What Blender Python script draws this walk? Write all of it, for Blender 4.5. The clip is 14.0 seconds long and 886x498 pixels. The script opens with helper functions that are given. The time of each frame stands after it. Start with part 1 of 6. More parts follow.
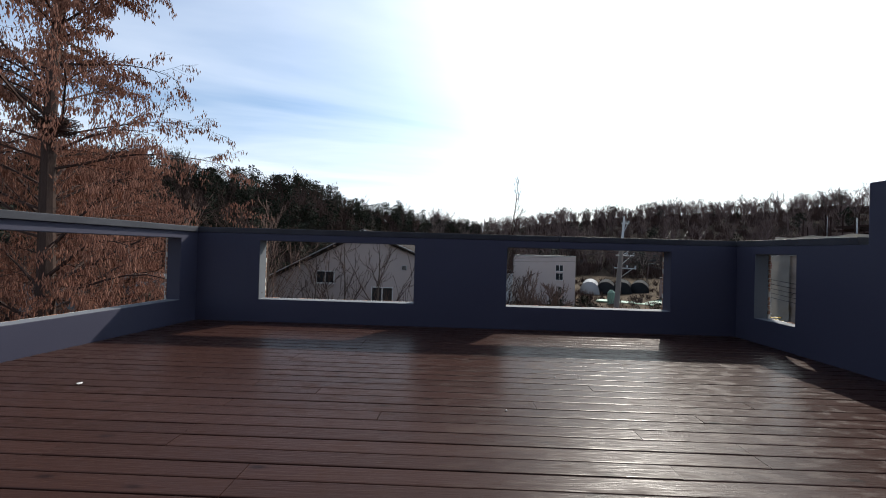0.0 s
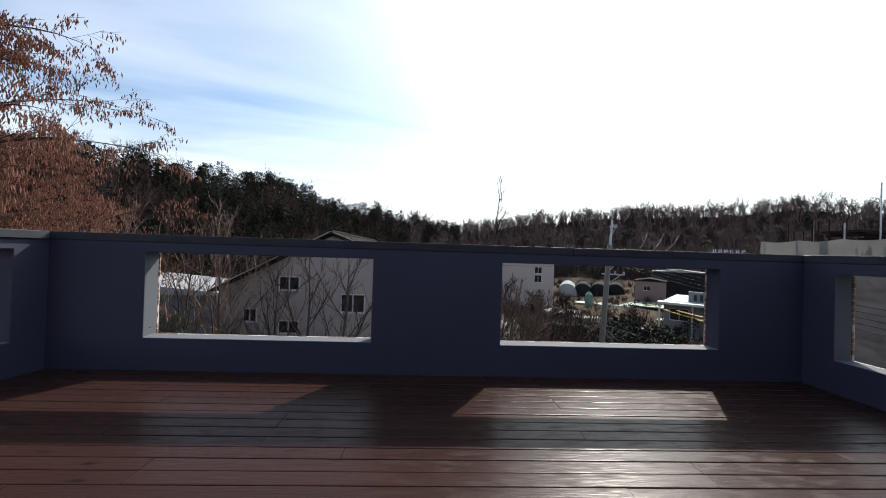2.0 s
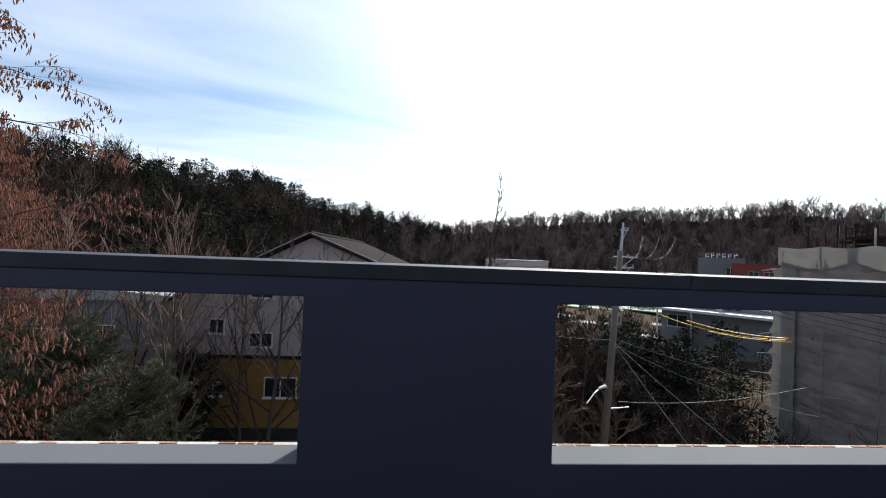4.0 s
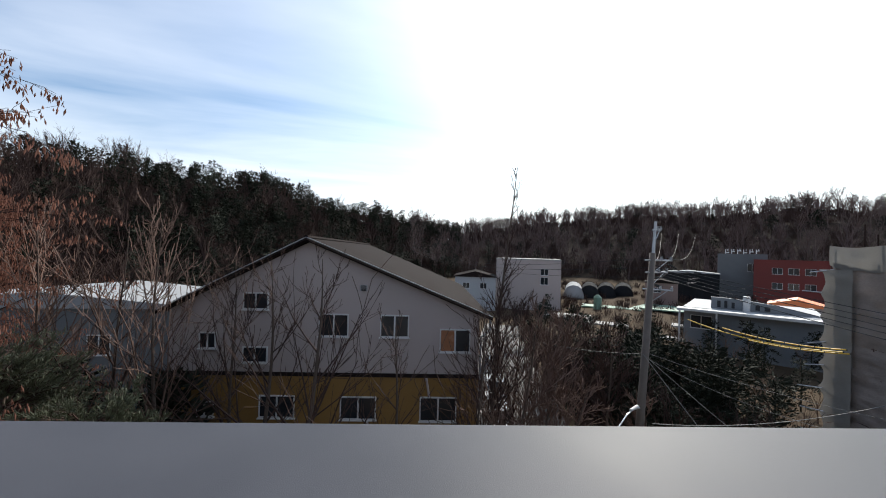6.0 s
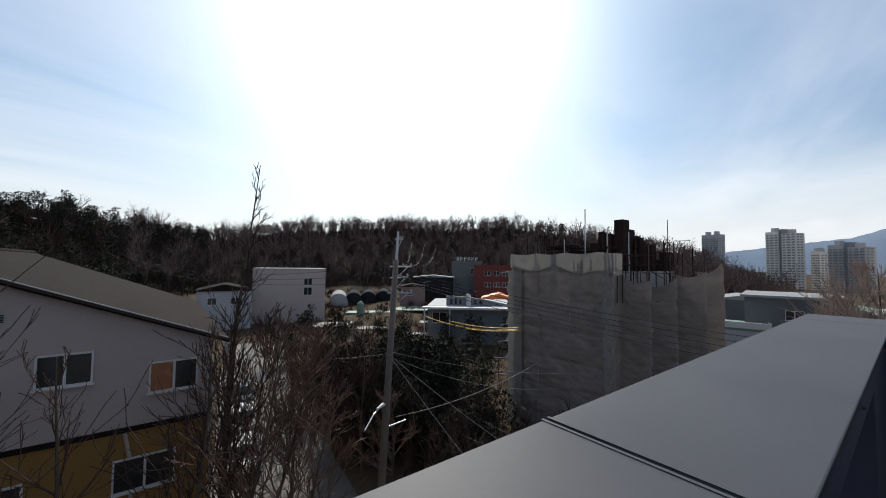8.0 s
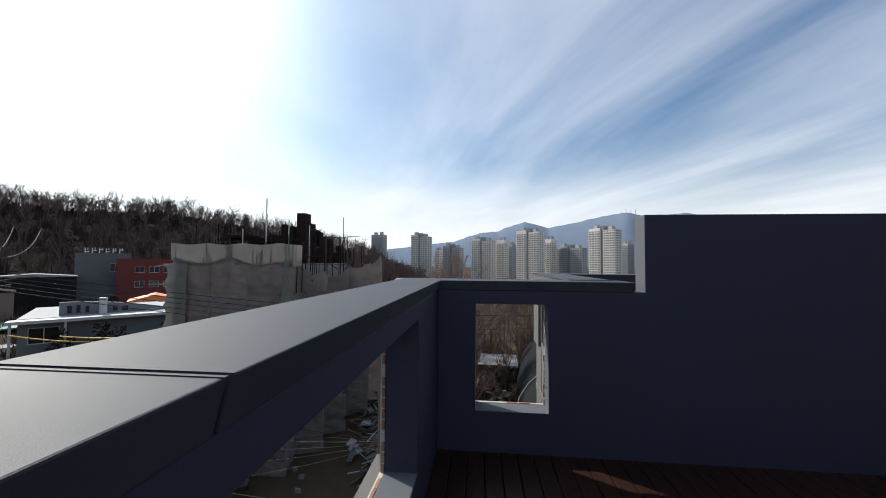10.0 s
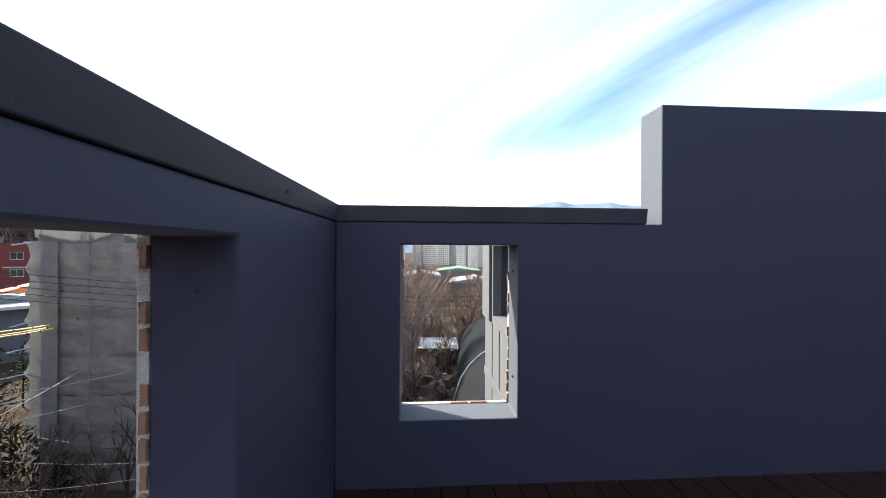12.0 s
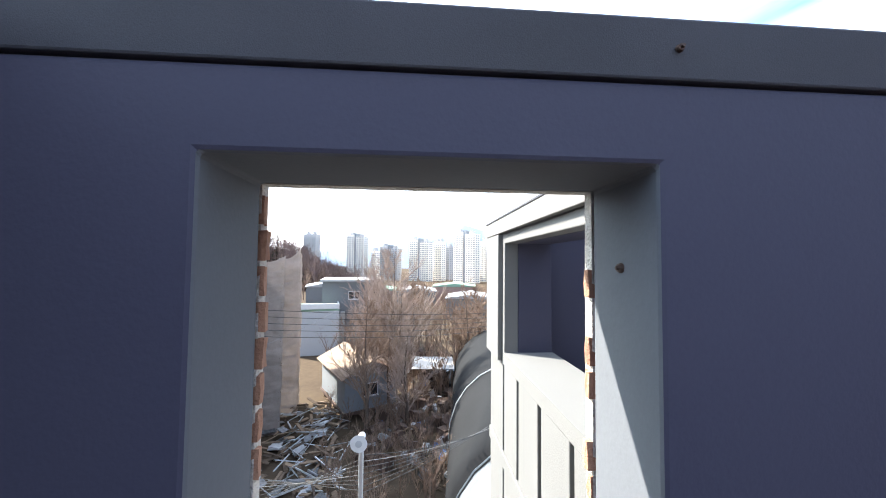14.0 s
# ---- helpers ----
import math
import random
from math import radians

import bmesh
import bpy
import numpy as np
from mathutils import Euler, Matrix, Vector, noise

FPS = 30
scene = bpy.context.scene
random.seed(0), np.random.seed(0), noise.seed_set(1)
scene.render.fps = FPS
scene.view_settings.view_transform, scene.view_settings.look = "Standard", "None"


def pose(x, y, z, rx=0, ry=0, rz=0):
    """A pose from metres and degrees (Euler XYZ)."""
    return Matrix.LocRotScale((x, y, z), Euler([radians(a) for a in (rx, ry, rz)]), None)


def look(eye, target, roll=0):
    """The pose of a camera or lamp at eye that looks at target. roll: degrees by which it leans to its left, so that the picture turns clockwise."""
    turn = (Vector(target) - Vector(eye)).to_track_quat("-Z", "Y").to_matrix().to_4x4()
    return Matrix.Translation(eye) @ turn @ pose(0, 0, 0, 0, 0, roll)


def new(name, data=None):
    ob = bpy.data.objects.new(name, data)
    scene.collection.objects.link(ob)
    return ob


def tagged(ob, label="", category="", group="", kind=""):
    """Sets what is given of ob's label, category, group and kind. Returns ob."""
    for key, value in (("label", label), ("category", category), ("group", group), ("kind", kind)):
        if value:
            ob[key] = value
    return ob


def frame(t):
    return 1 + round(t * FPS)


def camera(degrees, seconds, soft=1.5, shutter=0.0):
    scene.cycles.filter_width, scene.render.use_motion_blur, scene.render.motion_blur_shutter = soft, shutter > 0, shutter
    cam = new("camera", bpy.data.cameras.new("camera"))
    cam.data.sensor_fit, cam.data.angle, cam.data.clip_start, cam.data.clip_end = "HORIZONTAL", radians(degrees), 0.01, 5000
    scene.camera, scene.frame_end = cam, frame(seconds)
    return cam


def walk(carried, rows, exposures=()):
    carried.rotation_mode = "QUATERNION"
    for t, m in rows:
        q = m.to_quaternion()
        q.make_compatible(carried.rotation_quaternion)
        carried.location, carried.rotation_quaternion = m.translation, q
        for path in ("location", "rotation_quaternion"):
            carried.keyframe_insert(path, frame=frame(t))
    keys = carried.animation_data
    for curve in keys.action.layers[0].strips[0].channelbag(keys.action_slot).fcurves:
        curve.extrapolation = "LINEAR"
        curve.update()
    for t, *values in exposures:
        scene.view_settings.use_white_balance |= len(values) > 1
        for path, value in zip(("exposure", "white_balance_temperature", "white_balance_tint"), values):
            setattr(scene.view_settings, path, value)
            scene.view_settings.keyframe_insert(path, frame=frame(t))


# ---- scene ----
cam = camera(101.4, 14.0, 1.0)
PATH = [
    (0, (0.432, -5.8, 1.216), (0.395, -3.8, 1.227), 1.6),
    (0.5, (0.4, -5.498, 1.296), (0.344, -3.499, 1.311), 1.6),
    (1, (0.426, -5.109, 1.332), (0.391, -3.109, 1.342), 1.6),
    (1.5, (0.475, -4.652, 1.362), (0.513, -2.652, 1.377), 1.6),
    (2, (0.494, -4.143, 1.401), (0.574, -2.145, 1.42), 1.8),
    (2.5, (0.537, -3.635, 1.426), (0.666, -1.639, 1.445), 1.7),
    (3, (0.527, -3.137, 1.456), (0.671, -1.142, 1.479), 1.7),
    (3.2, (0.541, -2.935, 1.461), (0.693, -0.941, 1.488), 1.6),
    (5.3, (0.495, -0.874, 1.775), (0.526, 1.126, 1.791), 2.3),
    (5.5, (0.51, -0.716, 1.773), (0.544, 1.283, 1.781), 1.6),
    (6, (0.658, -0.393, 1.868), (0.73, 1.606, 1.884), 1.5),
    (6.5, (0.823, -0.104, 1.885), (1.009, 1.887, 1.912), 1.4),
    (7, (1.064, -0.095, 1.895), (1.571, 1.839, 1.946), 1.1),
    (7.5, (1.265, -0.100, 1.857), (2.124, 1.704, 1.933), 0.7),
    (8, (1.489, -0.122, 1.837), (2.707, 1.462, 1.926), 0.6),
    (8.5, (1.491, -0.227, 1.865), (3.043, 1.031, 1.958), 0.5),
    (9, (1.526, -0.281, 1.861), (3.327, 0.585, 1.939), -0.3),
    (9.2, (1.508, -0.34, 1.843), (3.374, 0.375, 1.929), 0.0),
    (11.3, (2.463, -0.387, 1.331), (4.456, -0.552, 1.331), -0.0),
    (11.5, (2.606, -0.393, 1.308), (4.601, -0.541, 1.304), 0.0),
    (12, (3.018, -0.447, 1.273), (5.014, -0.572, 1.271), 0.3),
    (12.5, (3.459, -0.454, 1.241), (5.457, -0.542, 1.251), 0.4),
    (13, (3.862, -0.499, 1.218), (5.861, -0.569, 1.249), 0.5),
    (13.5, (4.212, -0.536, 1.18), (6.211, -0.592, 1.227), 1.0),
    (14, (4.469, -0.632, 1.148), (6.462, -0.774, 1.233), 0.6),
]
EXPOSURES = [(0, 0.2), (3.0, 0.35), (6.5, 0.15), (7.5, -0.1), (8.5, -0.4), (9.2, -0.45), (11.3, 0.92), (11.5, 1.0), (12.5, 1.48), (13.0, 1.62), (13.5, 2.08), (14.0, 2.2)]
walk(cam, [(t, look(eye, target, roll)) for t, eye, target, roll in PATH], EXPOSURES)

# ---- daylight ----
SUN_TO = Vector((0.60, 1.0, 1.0)).normalized()
SUN_ELEVATION, SUN_AZIMUTH = math.asin(SUN_TO.z), math.atan2(SUN_TO.x, SUN_TO.y)
world = bpy.data.worlds.new("sky")
scene.world = world
world.use_nodes = True
wn, wl = world.node_tree.nodes, world.node_tree.links
wn.clear()
sky = wn.new("ShaderNodeTexSky")
sky.sky_type, sky.sun_disc = "NISHITA", False
sky.sun_elevation, sky.sun_rotation = SUN_ELEVATION, SUN_AZIMUTH
sky.altitude, sky.air_density, sky.dust_density, sky.ozone_density = 50, 1.0, 3.4, 1.0
# thin high cirrus: one flat layer overhead, drawn out into streaks along one wind
coord = wn.new("ShaderNodeTexCoord")
csep, clift, cdiv, cturn, cmap = (wn.new("ShaderNode" + k) for k in ("SeparateXYZ", "Math", "VectorMath", "Mapping", "Mapping"))
clift.operation, clift.inputs[1].default_value = "ADD", 0.06
cdiv.operation = "DIVIDE"
cturn.inputs["Rotation"].default_value = (0, 0, radians(-17))
cmap.inputs["Scale"].default_value = (0.26, 0.75, 0.0)
wl.new(coord.outputs["Generated"], csep.inputs["Vector"])
wl.new(csep.outputs["Z"], clift.inputs[0])
wl.new(coord.outputs["Generated"], cdiv.inputs[0])
wl.new(clift.outputs[0], cdiv.inputs[1])
wl.new(cdiv.outputs["Vector"], cturn.inputs["Vector"])
wl.new(cturn.outputs["Vector"], cmap.inputs["Vector"])
cno = wn.new("ShaderNodeTexNoise")
cno.inputs["Scale"].default_value, cno.inputs["Detail"].default_value, cno.inputs["Roughness"].default_value = 1.3, 6, 0.52
cno.inputs["Distortion"].default_value = 0.35
cra = wn.new("ShaderNodeMapRange")
cra.inputs["From Min"].default_value, cra.inputs["From Max"].default_value = 0.37, 0.82
cra.inputs["To Max"].default_value = 0.60
cmix = wn.new("ShaderNodeMix")
cmix.data_type = "RGBA"
cmix.inputs["B"].default_value = (10.2, 10.5, 11.0, 1)
bg = wn.new("ShaderNodeBackground")
bg.inputs["Strength"].default_value = 0.125
wout = wn.new("ShaderNodeOutputWorld")
wl.new(cmap.outputs["Vector"], cno.inputs["Vector"])
wl.new(cno.outputs["Fac"], cra.inputs["Value"])
wl.new(cra.outputs["Result"], cmix.inputs["Factor"])
tint = wn.new("ShaderNodeMix")
tint.data_type, tint.blend_type = "RGBA", "MULTIPLY"
tint.inputs["Factor"].default_value, tint.inputs["B"].default_value = 1.0, (0.82, 1.04, 1.19, 1)
wl.new(sky.outputs["Color"], tint.inputs["A"])
wl.new(tint.outputs["Result"], cmix.inputs["A"])
# pale haze that thickens towards the horizon
hpow = wn.new("ShaderNodeMapRange")
hpow.interpolation_type = "SMOOTHSTEP"
hpow.inputs["From Min"].default_value, hpow.inputs["From Max"].default_value = 0.0, 0.32
hpow.inputs["To Min"].default_value, hpow.inputs["To Max"].default_value = 0.80, 0.0
hmix = wn.new("ShaderNodeMix")
hmix.data_type = "RGBA"
hmix.inputs["B"].default_value = (9.6, 9.8, 10.1, 1)
wl.new(csep.outputs["Z"], hpow.inputs["Value"])
wl.new(hpow.outputs["Result"], hmix.inputs["Factor"])
wl.new(cmix.outputs["Result"], hmix.inputs["A"])
wl.new(hmix.outputs["Result"], bg.inputs["Color"])
wl.new(bg.outputs["Background"], wout.inputs["Surface"])
sun_lamp = new("sun", bpy.data.lights.new("sun", "SUN"))
sun_lamp.data.energy, sun_lamp.data.angle, sun_lamp.data.color = 5.0, radians(0.53), (1.0, 0.94, 0.85)
sun_lamp.matrix_world = look(SUN_TO * 60, (0, 0, 0))


# ---- materials ----
def material(name, dark, light, scale=6.0, rough=0.7, bump=0.15, fine=60.0, metal=0.0, spread=0.12, stretch=(1, 1, 1), island=0.0, per_object=0.0, specular=0.5):
    """Two-scale noise between two colours, a fine bump, and gloss that varies a little."""
    m = bpy.data.materials.new(name)
    m.use_nodes = True
    n, l = m.node_tree.nodes, m.node_tree.links
    b = n["Principled BSDF"]
    geo = n.new("ShaderNodeNewGeometry")
    mp = n.new("ShaderNodeMapping")
    mp.inputs["Scale"].default_value = stretch
    l.new(geo.outputs["Position"], mp.inputs["Vector"])
    big, small = n.new("ShaderNodeTexNoise"), n.new("ShaderNodeTexNoise")
    big.inputs["Scale"].default_value, big.inputs["Detail"].default_value = scale, 5
    small.inputs["Scale"].default_value, small.inputs["Detail"].default_value = fine, 4
    for t in (big, small):
        l.new(mp.outputs["Vector"], t.inputs["Vector"])
    add = n.new("ShaderNodeMath")
    add.operation = "MULTIPLY_ADD"
    add.inputs[1].default_value = 0.45
    l.new(small.outputs["Fac"], add.inputs[0])
    half = n.new("ShaderNodeMath")
    half.operation = "MULTIPLY_ADD"
    half.inputs[1].default_value, half.inputs[2].default_value = 0.9, -0.18
    l.new(big.outputs["Fac"], half.inputs[0])
    l.new(half.outputs[0], add.inputs[2])
    last = add
    for amount, node, out in ((island, geo, "Random Per Island"), (per_object, n.new("ShaderNodeObjectInfo"), "Random")):
        if amount:
            v = n.new("ShaderNodeMath")
            v.operation = "MULTIPLY_ADD"
            v.inputs[1].default_value = amount
            l.new(node.outputs[out], v.inputs[0])
            off = n.new("ShaderNodeMath")
            off.inputs[1].default_value = -amount / 2
            l.new(last.outputs[0], off.inputs[0])
            l.new(off.outputs[0], v.inputs[2])
            last = v
    ramp = n.new("ShaderNodeMix")
    ramp.data_type = "RGBA"
    ramp.inputs["A"].default_value, ramp.inputs["B"].default_value = (*dark, 1), (*light, 1)
    l.new(last.outputs[0], ramp.inputs["Factor"])
    l.new(ramp.outputs["Result"], b.inputs["Base Color"])
    rg = n.new("ShaderNodeMapRange")
    rg.inputs["To Min"].default_value, rg.inputs["To Max"].default_value = max(0.03, rough - spread), min(1, rough + spread)
    l.new(big.outputs["Fac"], rg.inputs["Value"])
    l.new(rg.outputs["Result"], b.inputs["Roughness"])
    b.inputs["Metallic"].default_value = metal
    b.inputs["Specular IOR Level"].default_value = specular
    if bump:
        bp = n.new("ShaderNodeBump")
        bp.inputs["Strength"].default_value, bp.inputs["Distance"].default_value = bump, 0.01
        l.new(small.outputs["Fac"], bp.inputs["Height"])
        l.new(bp.outputs["Normal"], b.inputs["Normal"])
    return m


WALL_PAINT = material("navy_grey_masonry_paint", (0.037, 0.037, 0.062), (0.051, 0.051, 0.080), 1.2, 0.66, 0.08, 140, specular=0.3)
REVEAL = material("bare_grey_render", (0.082, 0.090, 0.104), (0.112, 0.122, 0.138), 2.0, 0.85, 0.06, 110)
CAP_METAL = material("charcoal_coated_coping_sheet", (0.021, 0.022, 0.028), (0.080, 0.082, 0.096), 2.6, 0.56, 0.10, 520, specular=0.22)
MORTAR = material("rough_mortar", (0.42, 0.39, 0.35), (0.66, 0.63, 0.58), 30, 0.95, 0.9, 160)
BRICK = material("orange_clay_brick", (0.22, 0.105, 0.068), (0.44, 0.25, 0.165), 18, 0.95, 0.5, 170, per_object=0.5)
CLADDING = material("light_grey_render_panel", (0.105, 0.105, 0.102), (0.14, 0.14, 0.136), 2, 0.85, 0.15, 120)
DARK_GAP = material("dark_joint", (0.012, 0.012, 0.014), (0.022, 0.022, 0.026), 8, 0.8, 0.1)
SLAB = material("grey_concrete", (0.22, 0.21, 0.20), (0.34, 0.33, 0.31), 3, 0.9, 0.3, 80)
STEEL = material("galvanised_steel", (0.38, 0.39, 0.40), (0.52, 0.53, 0.54), 9, 0.45, 0.15, 90, metal=0.7)
DARK_STEEL = material("rusty_dark_steel", (0.045, 0.032, 0.028), (0.12, 0.07, 0.05), 8, 0.75, 0.3, 60, metal=0.3)
WHITE_WALL = material("off_white_rendered_wall", (0.33, 0.278, 0.260), (0.43, 0.368, 0.344), 0.35, 0.85, 0.2, 20)
YELLOW_WALL = material("ochre_yellow_rendered_wall", (0.20, 0.108, 0.028), (0.265, 0.15, 0.043), 0.35, 0.85, 0.2, 20)
BROWN_ROOF = material("brown_grey_metal_roof", (0.012, 0.009, 0.0085), (0.024, 0.0175, 0.016), 0.8, 0.9, 0.2, 20, specular=0.05)
WHITE_PAINT = material("white_frame", (0.46, 0.46, 0.46), (0.58, 0.58, 0.57), 4, 0.45, 0.05)
GREY_PAINT = material("grey_building_paint", (0.30, 0.31, 0.32), (0.40, 0.41, 0.42), 0.3, 0.8, 0.1, 10)
DIM_GREY = material("dull_grey_facade", (0.085, 0.09, 0.095), (0.14, 0.145, 0.15), 0.3, 0.8, 0.1, 10)
DARK_RUST = material("dark_rusty_formwork", (0.016, 0.010, 0.009), (0.045, 0.026, 0.022), 3, 0.9, 0.3, 40, specular=0.1, per_object=0.4)
CABLE_GREY = material("dull_grey_cable", (0.10, 0.10, 0.10), (0.17, 0.17, 0.17), 2, 0.7, 0.0)
BLUEGREY = material("pale_blue_grey_sheet", (0.13, 0.145, 0.16), (0.19, 0.205, 0.22), 0.6, 0.7, 0.1, 12)
RED_WALL = material("red_facade", (0.13, 0.024, 0.020), (0.19, 0.038, 0.030), 0.3, 0.8, 0.1, 10)
ORANGE_ROOF = material("orange_awning", (0.70, 0.17, 0.05), (0.85, 0.26, 0.09), 0.5, 0.6, 0.1, 10)
GREEN_ROOF = material("faded_green_waterproof_coating", (0.11, 0.20, 0.145), (0.18, 0.28, 0.21), 0.5, 0.7, 0.1, 10)
RUST_ROOF = material("rusty_corrugated_roof", (0.19, 0.115, 0.075), (0.33, 0.245, 0.175), 0.9, 0.8, 0.4, 14)
WHITE_ROOF = material("weathered_white_roof_sheet", (0.20, 0.205, 0.21), (0.32, 0.325, 0.33), 0.4, 0.85, 0.2, 14, specular=0.2)
DARK_COVER = material("black_shade_cloth", (0.012, 0.013, 0.014), (0.026, 0.027, 0.029), 0.7, 0.9, 0.2, 25, specular=0.05)
BLUE_COVER = material("pale_blue_tarpaulin", (0.075, 0.090, 0.105), (0.12, 0.14, 0.16), 0.7, 0.8, 0.3, 14)
ASPHALT = material("worn_asphalt", (0.060, 0.055, 0.052), (0.098, 0.090, 0.084), 0.8, 0.85, 0.4, 60)
KERB = material("pale_concrete_kerb", (0.105, 0.10, 0.095), (0.165, 0.158, 0.148), 2, 0.95, 0.3, 60)
BARK = material("grey_brown_bark", (0.055, 0.042, 0.034), (0.13, 0.10, 0.082), 5, 0.9, 0.8, 40, stretch=(1, 1, 0.3), specular=0.1)
TWIG = material("pale_bare_twigs", (0.098, 0.062, 0.050), (0.185, 0.125, 0.10), 2, 0.9, 0.2, 20, specular=0.1)
TWIG_DARK = material("dark_bare_twigs", (0.039, 0.025, 0.021), (0.080, 0.052, 0.044), 2, 0.9, 0.2, 20, specular=0.1)
PALE_TWIG = material("pale_pinkish_brown_twigs", (0.20, 0.15, 0.122), (0.36, 0.28, 0.235), 2, 0.9, 0.2, 20, specular=0.1)
PINK_WALL = material("dusty_pink_wall", (0.19, 0.125, 0.11), (0.25, 0.17, 0.15), 0.4, 0.85, 0.1, 12)
RED_BARK = material("reddish_redwood_bark", (0.035, 0.024, 0.020), (0.085, 0.056, 0.046), 4, 0.95, 0.8, 40, stretch=(1, 1, 0.25), specular=0.1)
DRY_LEAF = material("dry_rust_brown_needles", (0.150, 0.064, 0.044), (0.32, 0.155, 0.104), 3, 0.85, 0.2, 40, island=0.6, specular=0.1)
PINE_LEAF = material("dark_green_pine_needles", (0.010, 0.013, 0.009), (0.032, 0.035, 0.023), 2, 0.75, 0.2, 40, island=0.5, specular=0.1)
PINE_NEAR = material("olive_green_pine_needles", (0.034, 0.042, 0.022), (0.11, 0.115, 0.062), 2, 0.65, 0.2, 40, island=0.5)
# Far-hill twigs carry the haze before them as a paler colour.
FOREST_TWIG = material("haze_paled_forest_twigs", (0.085, 0.060, 0.056), (0.165, 0.120, 0.110), 0.3, 0.95, 0.1, 5, island=0.4, specular=0.1)
DRY_BUSH = material("dry_scrub", (0.12, 0.083, 0.062), (0.27, 0.19, 0.142), 1, 0.95, 0.2, 10, island=0.5, specular=0.1)
# The blue of the distant haze is put into this base colour.
HAZED_MOUNTAIN = material("mountain_with_haze_in_colour", (0.13, 0.17, 0.23), (0.17, 0.21, 0.275), 0.004, 1.0, 0.0, 0.02, specular=0.0)
# Tower concrete and glazing are lightened to stand for distance haze.
APT_WHITE = material("apartment_cream_concrete_in_haze", (0.62, 0.585, 0.53), (0.72, 0.685, 0.625), 0.02, 0.9, 0.0, 0.3, specular=0.1)
APT_GREY = material("apartment_grey_concrete", (0.30, 0.30, 0.305), (0.40, 0.40, 0.40), 0.02, 0.85, 0.0, 0.3)
APT_GLASS = material("apartment_haze_paled_glazing", (0.12, 0.14, 0.165), (0.19, 0.21, 0.235), 0.1, 0.35, 0.0, 1)
GLASS = material("dark_window_glass", (0.012, 0.014, 0.017), (0.028, 0.032, 0.038), 1, 0.08, 0.0, 4, spread=0.03, specular=0.6)
CURTAIN_GLASS = material("window_with_orange_curtain", (0.22, 0.085, 0.04), (0.34, 0.15, 0.075), 3, 0.25, 0.0, 20)
SIGN = material("pale_sign_lettering", (0.6, 0.6, 0.6), (0.75, 0.75, 0.75), 1, 0.6, 0.0)
YELLOW_TUBE = material("yellow_plastic_tube", (0.62, 0.36, 0.02), (0.78, 0.50, 0.05), 2, 0.5, 0.05)
RUBBER = material("black_rubber", (0.014, 0.014, 0.014), (0.03, 0.03, 0.03), 5, 0.7, 0.2)
CAR_WHITE = material("white_car_paint", (0.46, 0.47, 0.48), (0.55, 0.55, 0.55), 1, 0.25, 0.0)
CAR_DARK = material("dark_car_paint", (0.025, 0.027, 0.030), (0.05, 0.052, 0.055), 1, 0.2, 0.0)
CONCRETE_POLE = material("weathered_concrete_pole", (0.095, 0.078, 0.066), (0.155, 0.13, 0.112), 3, 0.9, 0.3, 50)
PLASTIC_WHITE = material("white_plastic_litter", (0.04, 0.04, 0.04), (0.38, 0.38, 0.38), 6, 0.7, 0.3, 30, island=0.9)
TIMBER = material("raw_timber_scrap", (0.045, 0.030, 0.020), (0.24, 0.165, 0.105), 5, 0.9, 0.3, 40, island=0.9)
BLUE_PLASTIC = material("blue_plastic", (0.04, 0.13, 0.36), (0.08, 0.20, 0.48), 6, 0.5, 0.1)


def sheet_material(name, dark, light, through_colour, share):
    """Woven sheeting that lets some light through."""
    m = material(name, dark, light, 1.1, 0.9, 0.8, 16, stretch=(0.8, 0.8, 1.3), specular=0.05)
    n, l = m.node_tree.nodes, m.node_tree.links
    b = n["Principled BSDF"]
    tr, mx = n.new("ShaderNodeBsdfTranslucent"), n.new("ShaderNodeMixShader")
    tr.inputs["Color"].default_value = (*through_colour, 1)
    mx.inputs["Fac"].default_value = share
    l.new(b.outputs["BSDF"], mx.inputs[1])
    l.new(tr.outputs["BSDF"], mx.inputs[2])
    l.new(mx.outputs["Shader"], n["Material Output"].inputs["Surface"])
    return m


TARP = sheet_material("grey_scaffold_netting", (0.125, 0.104, 0.092), (0.335, 0.288, 0.258), (0.26, 0.215, 0.185), 0.09)
PALE_TARP = sheet_material("pale_new_netting", (0.16, 0.15, 0.135), (0.28, 0.265, 0.24), (0.34, 0.32, 0.29), 0.15)
WHITE_SHEET = sheet_material("pale_plastic_sheeting", (0.14, 0.132, 0.122), (0.25, 0.24, 0.222), (0.30, 0.285, 0.26), 0.3)


